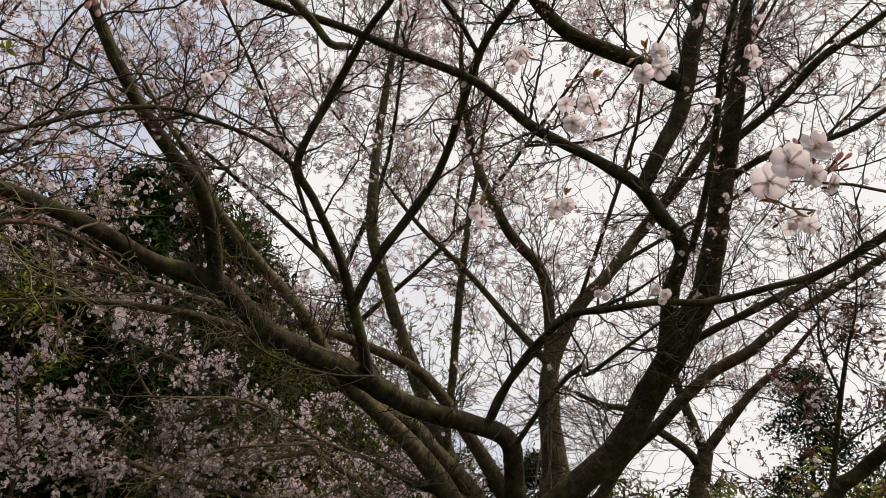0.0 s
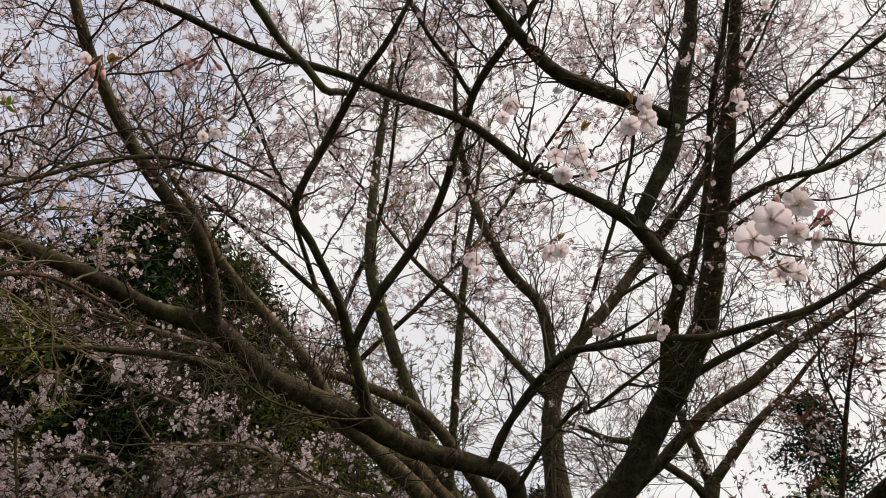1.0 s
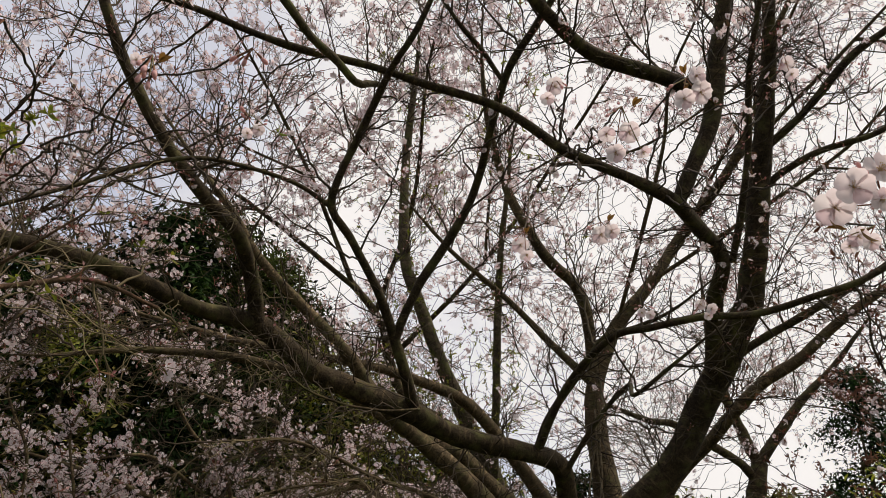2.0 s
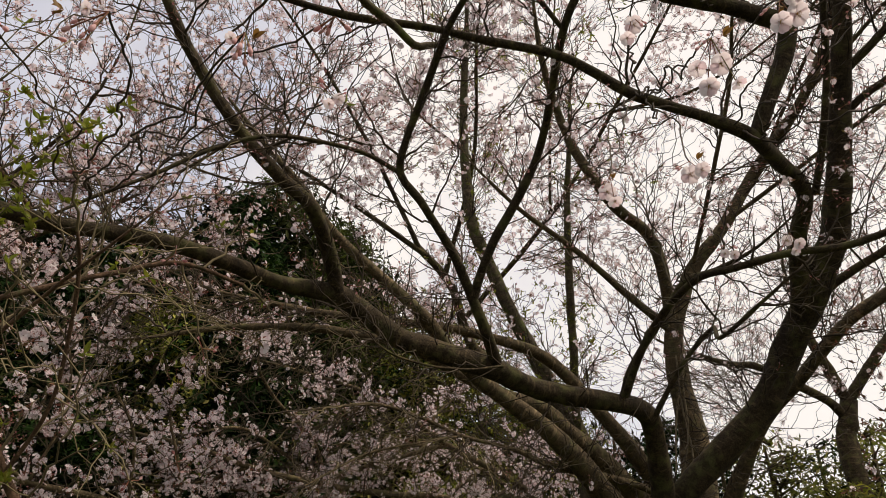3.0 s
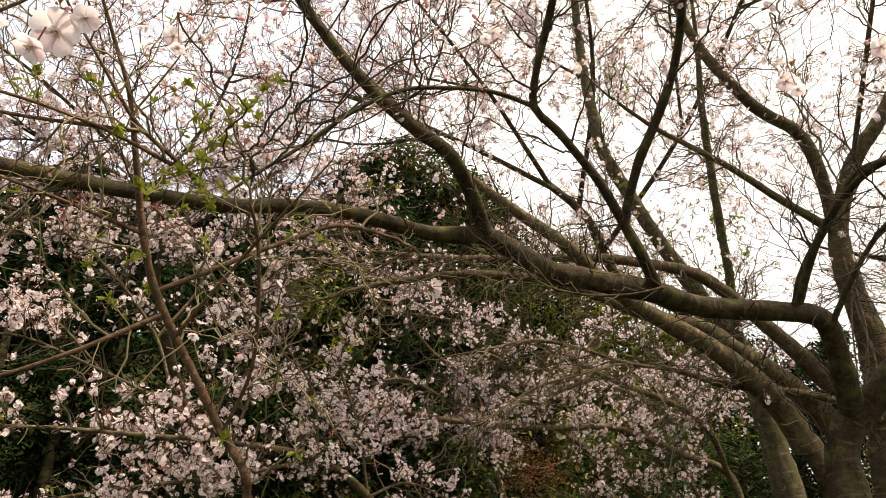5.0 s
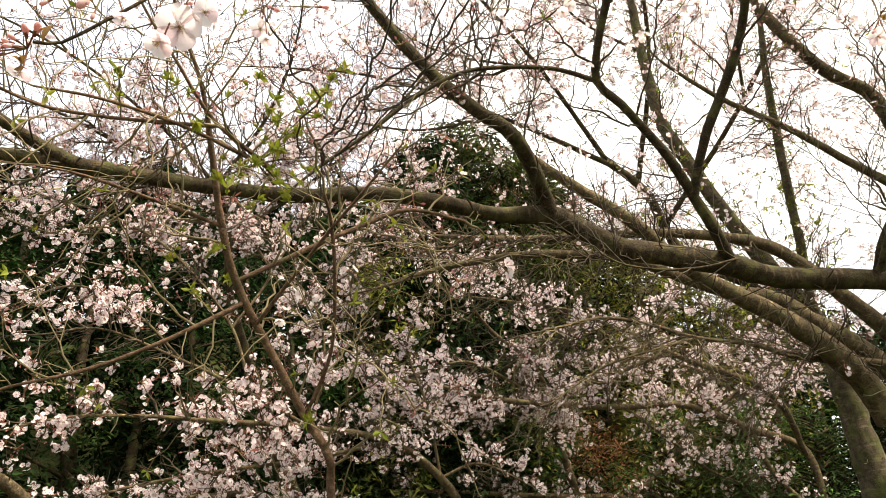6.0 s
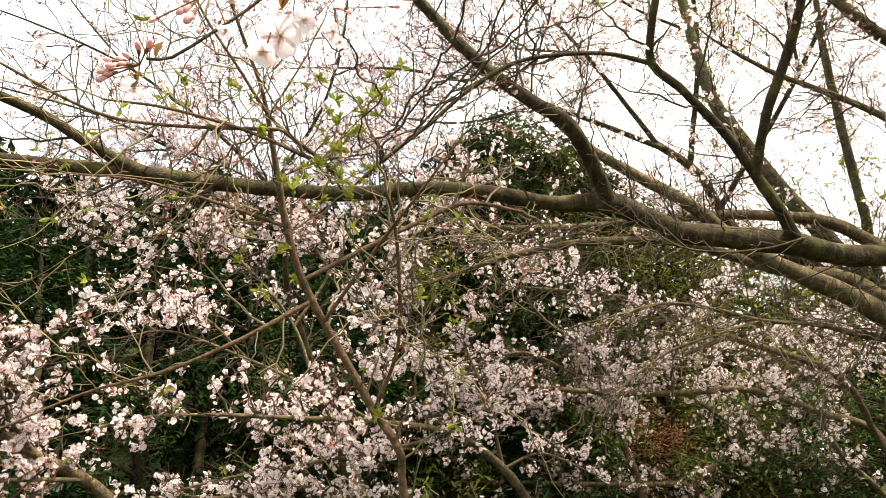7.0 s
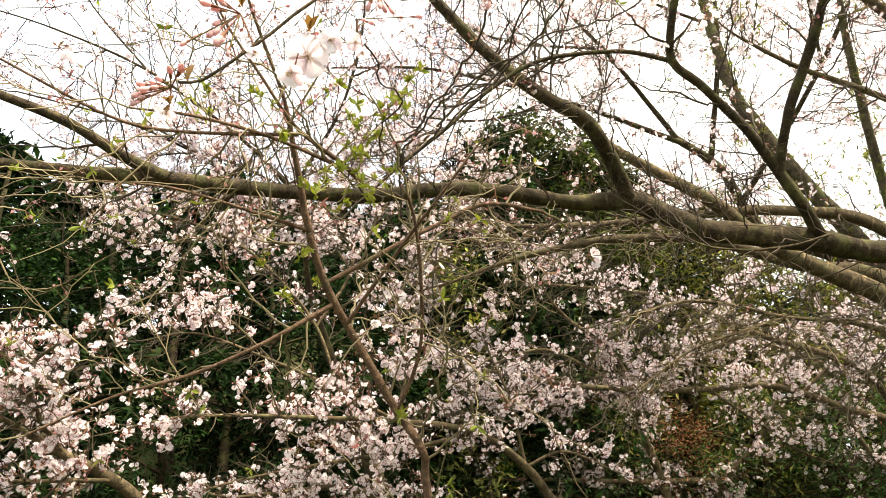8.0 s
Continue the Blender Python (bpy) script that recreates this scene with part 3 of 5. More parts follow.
tree("main", "cherry_tree", "dark-barked old cherry tree with forking limbs and sparse pale blossom", group="cherry trees")
tree("back", "cherry_tree", "grey-brown cherry tree standing close behind with long spreading limbs", group="cherry trees")
tree("moss", "cherry_tree", "slender cherry tree with green mossy trunk", group="cherry trees")
tree("canopy", "cherry_tree", "taller cherry tree behind with a wide pale pink crown", group="cherry trees")
tree("high", "cherry_tree", "slim cherry tree with a light airy crown of buds and blossom", group="cherry trees")
tree("right", "cherry_tree", "pale grey forked cherry tree against the bright sky", group="cherry trees")
tree("stem", "cherry_sapling", "thin red-brown young cherry stem with crossing twigs and green sprouts", "sapling")
for key in ("1", "2", "3"):
    tree("blooming_" + key, "cherry_tree", "cherry tree in dense pale pink bloom before the dark wood", group="cherry trees")
limb('main', 'trunk', [(0.50, 3.72, -0.15, 0.140), (0.53, 3.76, 0.50, 0.105), (0.55, 3.78, 1.30, 0.092), (0.54, 3.89, 1.93, 0.077), (0.66, 3.83, 2.19, 0.066)])
limb('main', 'limb', [(0.61, 3.89, 2.08, 0.066), (0.83, 3.77, 2.30, 0.067), (1.12, 3.66, 2.56, 0.070), (1.28, 3.55, 2.83, 0.072), (1.38, 3.36, 3.04, 0.073), (1.46, 3.19, 3.23, 0.066), (1.48, 2.98, 3.47, 0.057), (1.49, 2.79, 3.76, 0.050), (1.50, 2.58, 4.05, 0.040), (1.50, 2.45, 4.21, 0.034), (1.49, 2.29, 4.45, 0.029), (1.48, 2.07, 4.73, 0.021)])
limb('main', 'limb', [(0.63, 3.85, 2.12, 0.059), (0.59, 3.61, 2.41, 0.051), (0.53, 3.46, 2.52, 0.047), (0.31, 3.30, 2.54, 0.045), (0.04, 3.16, 2.56, 0.046), (-0.15, 3.02, 2.61, 0.049), (-0.36, 2.95, 2.67, 0.047), (-0.55, 2.90, 2.73, 0.048), (-0.69, 2.87, 2.83, 0.046), (-0.82, 2.80, 2.91, 0.046), (-1.03, 2.62, 2.90, 0.034), (-1.22, 2.44, 2.93, 0.033), (-1.43, 2.26, 2.94, 0.031), (-1.70, 2.07, 2.92, 0.031), (-1.86, 1.92, 2.92, 0.029), (-2.00, 1.56, 2.85, 0.029), (-2.19, 1.37, 2.87, 0.028), (-2.36, 1.18, 2.87, 0.023), (-2.61, 0.97, 2.90, 0.020), (-2.95, 0.71, 2.93, 0.015)])
limb('main', 'limb', [(-0.82, 2.81, 2.88, 0.038), (-0.83, 2.68, 3.02, 0.034), (-0.85, 2.45, 3.14, 0.031), (-0.96, 2.32, 3.23, 0.029), (-1.06, 2.22, 3.33, 0.027), (-1.16, 2.09, 3.46, 0.025), (-1.25, 1.96, 3.61, 0.024), (-1.30, 1.86, 3.73, 0.022), (-1.43, 1.71, 4.05, 0.017)])
limb('main', 'limb', [(-0.14, 3.02, 2.61, 0.030), (-0.17, 2.85, 2.72, 0.025), (-0.22, 2.76, 2.84, 0.023), (-0.28, 2.64, 2.98, 0.019), (-0.33, 2.56, 3.06, 0.018), (-0.40, 2.44, 3.15, 0.017), (-0.47, 2.35, 3.23, 0.017), (-0.43, 2.27, 3.34, 0.016), (-0.36, 2.20, 3.47, 0.016), (-0.23, 2.01, 3.65, 0.014), (-0.14, 1.91, 3.73, 0.013), (-0.05, 1.81, 3.90, 0.0086)])
limb('main', 'limb', [(-0.22, 2.76, 2.83, 0.021), (-0.18, 2.71, 2.93, 0.019), (-0.11, 2.64, 3.06, 0.020), (0.02, 2.56, 3.25, 0.019), (0.11, 2.48, 3.43, 0.017), (0.22, 2.12, 3.71, 0.017), (0.34, 1.99, 3.88, 0.016), (0.49, 1.83, 4.07, 0.0100)])
limb('main', 'limb', [(0.22, 2.13, 3.70, 0.011), (0.12, 2.04, 3.80, 0.010), (0.04, 1.96, 3.84, 0.0089), (-0.06, 1.89, 3.97, 0.0067)])
limb('main', 'limb', [(-0.47, 2.35, 3.23, 0.011), (-0.62, 2.30, 3.31, 0.0100), (-0.80, 2.12, 3.26, 0.0097), (-0.92, 2.01, 3.20, 0.0084), (-1.06, 1.92, 3.09, 0.0083), (-1.21, 1.84, 2.94, 0.0071), (-1.35, 1.76, 2.81, 0.0060), (-1.45, 1.70, 2.70, 0.0039)])
limb('main', 'limb', [(1.32, 3.36, 3.00, 0.047), (1.28, 3.11, 3.21, 0.041), (1.25, 2.83, 3.30, 0.035), (1.04, 2.51, 3.26, 0.031), (0.87, 2.25, 3.21, 0.029), (0.71, 2.21, 3.28, 0.021), (0.46, 2.16, 3.37, 0.020), (0.30, 2.13, 3.49, 0.019), (0.16, 2.11, 3.57, 0.017), (-0.12, 2.07, 3.64, 0.016), (-0.33, 2.03, 3.69, 0.015), (-0.57, 1.94, 3.68, 0.016), (-0.74, 1.89, 3.71, 0.014), (-0.97, 1.81, 3.76, 0.012), (-1.26, 1.75, 3.81, 0.0074)])
limb('main', 'limb', [(0.89, 2.26, 3.22, 0.028), (0.96, 2.21, 3.38, 0.032), (1.04, 2.17, 3.56, 0.035), (1.07, 2.09, 3.76, 0.036), (1.10, 2.00, 3.96, 0.032), (1.12, 1.85, 4.22, 0.025)])
limb('main', 'limb', [(1.05, 2.13, 3.64, 0.034), (0.92, 2.10, 3.67, 0.033), (0.83, 2.07, 3.69, 0.032), (0.70, 2.03, 3.70, 0.031), (0.55, 1.99, 3.73, 0.029), (0.40, 1.91, 3.82, 0.025), (0.24, 1.79, 3.93, 0.019)])
limb('main', 'limb', [(1.29, 2.83, 3.29, 0.018), (1.29, 2.62, 3.45, 0.017), (1.30, 2.47, 3.63, 0.015), (1.28, 2.26, 3.89, 0.014), (1.30, 2.08, 4.11, 0.012), (1.30, 1.94, 4.26, 0.0083)])
limb('main', 'limb', [(1.48, 2.73, 3.84, 0.020), (1.67, 2.60, 3.99, 0.019), (1.87, 2.43, 4.19, 0.020), (2.02, 2.32, 4.27, 0.017), (2.17, 2.21, 4.37, 0.012)])
limb('main', 'limb', [(1.49, 2.84, 3.68, 0.018), (1.59, 2.77, 3.76, 0.018), (1.75, 2.69, 3.83, 0.016), (2.00, 2.60, 3.88, 0.015), (2.24, 2.47, 4.01, 0.0093)])
limb('main', 'limb', [(0.42, 3.21, 2.53, 0.019), (0.47, 3.09, 2.64, 0.018), (0.56, 2.96, 2.78, 0.016), (0.69, 2.74, 2.86, 0.015), (0.82, 2.62, 2.85, 0.015), (0.99, 2.51, 2.85, 0.014), (1.16, 2.41, 2.82, 0.013), (1.33, 2.30, 2.84, 0.012), (1.51, 2.23, 2.89, 0.011), (1.71, 2.13, 3.01, 0.010), (1.89, 2.00, 3.12, 0.0060)])
limb('main', 'limb', [(1.41, 3.39, 3.04, 0.022), (1.58, 3.32, 3.14, 0.020), (1.85, 3.18, 3.27, 0.019), (2.08, 3.05, 3.39, 0.017), (2.39, 2.89, 3.56, 0.011)])
limb('main', 'limb', [(0.58, 3.46, 2.50, 0.015), (0.72, 3.34, 2.71, 0.013), (0.86, 3.26, 2.85, 0.011), (0.81, 2.95, 2.69, 0.0098), (0.95, 2.83, 2.78, 0.0085), (1.08, 2.73, 2.87, 0.0060)])
limb('main', 'limb', [(0.42, 3.33, 2.55, 0.019), (0.48, 3.25, 2.69, 0.019), (0.62, 3.14, 2.87, 0.016), (0.73, 3.07, 3.01, 0.015), (0.86, 3.00, 3.03, 0.012)])
limb('main', 'limb', [(-2.12, 1.41, 2.86, 0.024), (-2.18, 1.34, 2.90, 0.022), (-2.21, 1.23, 2.93, 0.021), (-2.28, 1.10, 3.00, 0.019), (-2.41, 0.93, 3.07, 0.016), (-2.62, 0.71, 3.18, 0.013)])
limb('main', 'limb', [(-0.28, 2.04, 3.60, 0.012), (-0.32, 2.02, 3.58, 0.015), (-0.36, 1.99, 3.56, 0.015), (-0.44, 1.91, 3.61, 0.016), (-0.51, 1.83, 3.63, 0.016), (-0.57, 1.72, 3.66, 0.016), (-0.68, 1.60, 3.75, 0.013), (-0.78, 1.50, 3.81, 0.0058)], moss=True)
limb('main', 'limb', [(-0.48, 0.47, 2.25, 0.0024), (-0.51, 0.42, 2.18, 0.0022), (-0.56, 0.36, 2.12, 0.0019), (-0.60, 0.33, 2.07, 0.0017), (-0.62, 0.31, 2.04, 0.0017), (-0.65, 0.29, 2.01, 0.0014), (-0.66, 0.27, 2.00, 0.0011)])
limb('main', 'limb', [(0.76, 0.67, 2.14, 0.0024), (0.62, 0.62, 2.06, 0.0021), (0.56, 0.59, 2.03, 0.0017), (0.51, 0.57, 2.02, 0.0014), (0.46, 0.56, 2.01, 0.0011)])
limb('back', 'trunk', [(1.00, 5.15, -0.15, 0.210), (1.00, 5.13, 0.80, 0.175), (1.01, 5.07, 1.91, 0.156), (1.03, 5.03, 2.24, 0.125), (1.05, 4.95, 2.65, 0.099), (1.01, 4.89, 3.01, 0.079), (0.98, 4.80, 3.30, 0.067)])
limb('back', 'limb', [(0.97, 4.81, 3.27, 0.064), (1.02, 4.74, 3.51, 0.058), (1.16, 4.66, 3.82, 0.049), (1.43, 4.58, 4.15, 0.044), (1.71, 4.47, 4.55, 0.041), (1.78, 3.73, 4.53, 0.032), (1.93, 3.49, 4.85, 0.026), (2.02, 3.23, 5.21, 0.022)])
limb('back', 'limb', [(0.98, 4.78, 3.33, 0.048), (0.96, 4.65, 3.60, 0.042), (0.92, 4.48, 3.81, 0.041), (0.83, 4.36, 3.99, 0.040), (0.63, 4.20, 4.10, 0.036), (0.47, 4.02, 4.26, 0.034), (0.36, 3.91, 4.42, 0.030), (0.28, 3.80, 4.60, 0.026), (0.20, 3.56, 4.80, 0.021)])
limb('back', 'limb', [(0.97, 4.74, 3.42, 0.033), (0.69, 4.51, 3.58, 0.026), (0.47, 4.33, 3.73, 0.021), (0.26, 4.16, 3.85, 0.018), (0.01, 3.91, 3.94, 0.014), (-0.19, 3.70, 4.06, 0.0095)])
limb('back', 'limb', [(0.47, 4.51, 2.08, 0.078), (0.41, 4.42, 2.24, 0.071), (0.28, 4.25, 2.41, 0.064), (0.07, 4.06, 2.60, 0.055), (-0.19, 3.87, 2.76, 0.044), (-0.41, 3.68, 2.93, 0.038), (-0.56, 3.51, 3.10, 0.035), (-0.77, 3.33, 3.27, 0.029), (-0.97, 3.15, 3.43, 0.025), (-1.11, 2.97, 3.61, 0.021)])
limb('back', 'limb', [(0.73, 4.86, 2.18, 0.068), (0.60, 4.74, 2.34, 0.065), (0.40, 4.54, 2.52, 0.059), (0.22, 4.37, 2.64, 0.052), (0.05, 4.26, 2.77, 0.046), (-0.25, 4.08, 2.85, 0.037), (-0.59, 3.85, 2.99, 0.028), (-0.83, 3.75, 3.06, 0.024), (-1.19, 3.58, 3.08, 0.024), (-1.60, 3.42, 3.04, 0.017), (-1.92, 3.36, 2.99, 0.011)])
limb('back', 'limb', [(0.72, 4.78, 2.45, 0.057), (0.55, 4.58, 2.65, 0.050), (0.39, 4.45, 2.82, 0.042), (0.10, 4.25, 3.08, 0.036), (-0.27, 4.04, 3.17, 0.029), (-0.77, 3.82, 3.20, 0.023), (-1.21, 3.68, 3.22, 0.022), (-1.55, 3.46, 3.23, 0.013)])
limb('moss', 'trunk', [(0.45, 5.50, -0.15, 0.140), (0.45, 5.45, 1.20, 0.120), (0.34, 5.30, 2.70, 0.072), (0.17, 5.17, 3.10, 0.063), (0.02, 5.04, 3.40, 0.057), (-0.13, 4.91, 3.70, 0.050), (-0.26, 4.78, 4.02, 0.047), (-0.38, 4.66, 4.31, 0.046), (-0.41, 4.58, 4.70, 0.039), (-0.42, 4.52, 5.06, 0.034), (-0.40, 4.41, 5.43, 0.031), (-0.36, 4.24, 5.91, 0.020), (-0.34, 4.06, 6.31, 0.0089)])
limb('moss', 'limb', [(0.33, 5.31, 2.68, 0.035), (0.30, 5.08, 3.01, 0.029), (0.31, 4.86, 3.35, 0.029), (0.31, 4.75, 3.60, 0.029), (0.31, 4.61, 3.88, 0.027), (0.33, 4.40, 4.34, 0.023), (0.37, 4.23, 4.70, 0.017), (0.39, 4.10, 4.98, 0.012)])
limb('right', 'trunk', [(3.20, 7.75, -0.20, 0.160), (3.20, 7.75, 1.00, 0.130), (3.16, 7.84, 3.13, 0.103), (3.21, 7.81, 3.49, 0.092), (3.26, 7.79, 3.73, 0.081)])
limb('right', 'limb', [(3.26, 7.79, 3.69, 0.062), (3.09, 7.68, 4.03, 0.056), (2.91, 7.55, 4.46, 0.044), (2.81, 7.43, 4.88, 0.026)])
limb('right', 'limb', [(3.26, 7.79, 3.73, 0.062), (3.58, 7.61, 4.14, 0.053), (3.79, 7.52, 4.39, 0.044), (4.10, 7.41, 4.68, 0.032), (4.41, 7.19, 5.06, 0.019)])
limb('right', 'limb', [(3.23, 7.85, 3.52, 0.050), (3.00, 7.65, 3.68, 0.046), (2.50, 7.33, 3.84, 0.039), (2.21, 7.17, 3.93, 0.035), (1.95, 7.06, 3.92, 0.029), (1.57, 6.91, 4.00, 0.020)])
limb('back', 'limb', [(1.02, 5.10, 1.90, 0.090), (1.33, 4.59, 2.62, 0.037), (1.54, 4.27, 2.88, 0.038), (1.78, 3.95, 3.13, 0.035), (1.97, 3.83, 3.24, 0.032), (2.15, 3.68, 3.39, 0.027), (2.40, 3.47, 3.55, 0.023), (2.66, 3.27, 3.71, 0.020)])
limb('main', 'limb', [(-0.12, 3.00, 2.62, 0.0060), (-0.12, 2.88, 2.58, 0.0057), (-0.23, 2.79, 2.54, 0.0056), (-0.37, 2.71, 2.53, 0.0056), (-0.51, 2.62, 2.55, 0.0044), (-0.58, 2.54, 2.58, 0.0033)])
limb('back', 'limb', [(0.98, 4.95, 2.25, 0.030), (0.60, 4.60, 2.38, 0.022), (0.12, 4.23, 2.42, 0.019), (-0.12, 4.01, 2.48, 0.013), (-0.38, 3.79, 2.51, 0.011), (-0.59, 3.59, 2.57, 0.0099), (-0.78, 3.42, 2.59, 0.0083), (-1.01, 3.25, 2.53, 0.0055)])
limb('back', 'limb', [(-0.38, 3.79, 2.51, 0.0086), (-0.59, 3.59, 2.43, 0.0069), (-0.80, 3.39, 2.34, 0.0054), (-1.03, 3.22, 2.17, 0.0039)])
limb('back', 'vine', [(1.00, 4.57, 3.30, 0.0088), (0.97, 4.63, 3.01, 0.0087), (0.96, 4.66, 2.69, 0.0068), (0.87, 4.70, 2.36, 0.0050)])
limb('back', 'vine', [(0.95, 4.61, 3.19, 0.0071), (0.95, 4.66, 2.84, 0.0069), (0.97, 4.69, 2.53, 0.0067), (0.88, 4.69, 2.27, 0.0049)])
limb('back', 'vine', [(1.00, 4.64, 3.16, 0.0071), (0.91, 4.68, 2.81, 0.0069), (0.86, 4.70, 2.47, 0.0051)])
limb('back', 'limb', [(1.43, 4.58, 4.15, 0.0160), (2.39, 3.76, 4.57, 0.0130), (2.58, 3.41, 4.67, 0.0100), (2.68, 2.96, 4.72, 0.0070), (2.72, 2.55, 4.74, 0.0040)])
limb('back', 'limb', [(1.78, 3.73, 4.53, 0.0140), (2.26, 2.87, 4.80, 0.0107), (2.35, 2.60, 4.83, 0.0073), (2.44, 2.28, 4.86, 0.0040)])
limb('back', 'limb', [(1.71, 4.47, 4.55, 0.0130), (2.07, 3.20, 5.22, 0.0100), (2.09, 2.93, 5.29, 0.0070), (2.12, 2.62, 5.37, 0.0040)])
limb('back', 'limb', [(2.26, 2.87, 4.80, 0.0080), (2.42, 2.75, 4.65, 0.0055), (2.59, 2.51, 4.57, 0.0030)])
limb('back', 'limb', [(2.39, 3.76, 4.57, 0.0090), (2.59, 3.49, 4.37, 0.0060), (2.77, 3.13, 4.28, 0.0030)])
limb('back', 'limb', [(1.16, 4.66, 3.82, 0.0160), (1.36, 3.79, 4.63, 0.0130), (1.36, 3.36, 4.95, 0.0100), (1.45, 2.99, 5.12, 0.0070), (1.45, 2.67, 5.24, 0.0040)])
limb('back', 'limb', [(1.36, 3.36, 4.95, 0.0090), (1.05, 3.13, 5.13, 0.0060), (0.88, 2.84, 5.28, 0.0030)])
limb('back', 'limb', [(2.68, 2.96, 4.72, 0.0070), (2.75, 3.02, 4.43, 0.0050), (2.86, 3.03, 4.13, 0.0030)])
tree("edge", "cherry_tree", "young cherry tree with a leaning limb and reddish unfolding leaves", group="cherry trees")
limb('edge', 'trunk', [(2.07, 3.78, -0.15, 0.060), (2.10, 3.78, 0.60, 0.050), (2.12, 3.78, 2.10, 0.0440), (2.22, 3.67, 2.42, 0.0400), (2.30, 3.54, 2.51, 0.0360), (2.38, 3.39, 2.61, 0.0320), (2.48, 3.16, 2.71, 0.0260)])
limb('edge', 'limb', [(2.21, 3.68, 2.39, 0.0180), (2.24, 3.60, 2.63, 0.0140), (2.24, 3.45, 2.88, 0.0120), (2.24, 3.31, 3.08, 0.0090), (2.24, 3.19, 3.21, 0.0060), (2.21, 3.07, 3.34, 0.0040)])
limb('edge', 'limb', [(2.24, 3.45, 2.88, 0.0070), (2.13, 3.36, 3.12, 0.0060), (2.10, 3.27, 3.23, 0.0050), (2.05, 3.16, 3.37, 0.0036)])
limb('edge', 'limb', [(2.24, 3.60, 2.63, 0.0070), (2.36, 3.50, 2.73, 0.0060), (2.44, 3.43, 2.77, 0.0050), (2.54, 3.35, 2.80, 0.0036)])
limb('edge', 'limb', [(2.25, 3.58, 2.68, 0.0070), (2.18, 3.64, 2.80, 0.0060), (2.09, 3.72, 2.91, 0.0050), (1.93, 3.78, 2.96, 0.0036)])
limb('canopy', 'trunk', [(0.97, 6.75, -0.15, 0.130), (0.95, 6.70, 1.00, 0.110), (0.90, 6.65, 1.80, 0.100), (0.65, 6.55, 2.60, 0.085), (0.20, 6.50, 3.40, 0.070), (-0.49, 6.30, 3.89, 0.047), (-0.70, 6.00, 4.43, 0.039), (-0.98, 5.72, 4.72, 0.031)])
limb('canopy', 'limb', [(-0.89, 5.77, 4.64, 0.026), (-1.77, 5.16, 5.12, 0.020), (-2.62, 4.54, 5.43, 0.014), (-3.24, 4.08, 5.45, 0.0088), (-3.71, 3.83, 5.48, 0.0041)])
limb('canopy', 'limb', [(-0.95, 5.75, 4.68, 0.024), (-1.30, 5.02, 5.37, 0.018), (-1.65, 4.28, 5.86, 0.012), (-1.92, 3.78, 6.15, 0.0059)])
limb('canopy', 'limb', [(-0.76, 5.96, 4.51, 0.025), (-0.41, 5.26, 5.33, 0.019), (-0.29, 4.48, 6.10, 0.013), (-0.10, 3.95, 6.61, 0.0063)])
limb('canopy', 'limb', [(-0.59, 6.15, 4.16, 0.027), (0.25, 5.61, 4.90, 0.021), (0.83, 5.09, 5.60, 0.017), (1.37, 4.47, 6.28, 0.012), (1.70, 3.97, 6.74, 0.0064)])
limb('canopy', 'limb', [(-1.77, 5.16, 5.12, 0.015), (-2.44, 4.88, 5.02, 0.011), (-3.14, 4.48, 5.14, 0.0076), (-3.72, 4.25, 5.15, 0.0043)])
limb('canopy', 'limb', [(-1.30, 5.02, 5.37, 0.013), (-2.10, 4.66, 5.61, 0.0098), (-2.54, 4.24, 5.96, 0.0062), (-2.70, 3.93, 6.10, 0.0044)])
limb('canopy', 'limb', [(-0.41, 5.26, 5.33, 0.014), (-0.94, 4.83, 5.70, 0.010), (-1.06, 4.35, 6.13, 0.0064), (-1.17, 4.05, 6.46, 0.0047)])
limb('canopy', 'limb', [(0.25, 5.61, 4.90, 0.016), (0.28, 5.09, 5.41, 0.012), (0.35, 4.49, 6.06, 0.0082), (0.43, 4.09, 6.57, 0.0048)])
limb('canopy', 'limb', [(0.83, 5.09, 5.60, 0.014), (1.56, 4.93, 5.67, 0.012), (2.33, 4.59, 6.05, 0.0084), (2.98, 4.26, 6.41, 0.0048)])
limb('high', 'trunk', [(-3.00, 4.30, -0.15, 0.090), (-3.00, 4.25, 1.30, 0.075), (-3.04, 3.34, 2.98, 0.025), (-2.97, 3.16, 3.45, 0.022), (-2.96, 3.02, 3.76, 0.019)])
limb('high', 'limb', [(-2.96, 3.05, 3.71, 0.016), (-3.13, 2.68, 4.03, 0.012), (-3.45, 2.22, 4.39, 0.0084), (-3.81, 1.79, 4.60, 0.0058), (-4.12, 1.45, 4.71, 0.0033)])
limb('high', 'limb', [(-2.96, 3.02, 3.76, 0.015), (-2.60, 3.03, 4.18, 0.011), (-2.36, 2.96, 4.61, 0.0075), (-2.21, 2.84, 5.04, 0.0049)])
limb('high', 'limb', [(-2.97, 3.11, 3.55, 0.014), (-3.25, 2.71, 3.84, 0.0096), (-3.65, 2.24, 4.11, 0.0072), (-4.06, 1.82, 4.25, 0.0046)])
limb('high', 'limb', [(-2.97, 3.16, 3.45, 0.015), (-2.42, 3.39, 3.87, 0.011), (-1.91, 3.56, 4.37, 0.0091), (-1.46, 3.61, 4.81, 0.0051)])
limb('high', 'limb', [(-3.13, 2.68, 4.03, 0.0086), (-3.02, 2.54, 4.46, 0.0061), (-3.07, 2.32, 4.87, 0.0036)])
limb('high', 'limb', [(-3.45, 2.22, 4.39, 0.0072), (-3.63, 1.95, 4.75, 0.0047), (-3.63, 1.74, 4.94, 0.0034)])
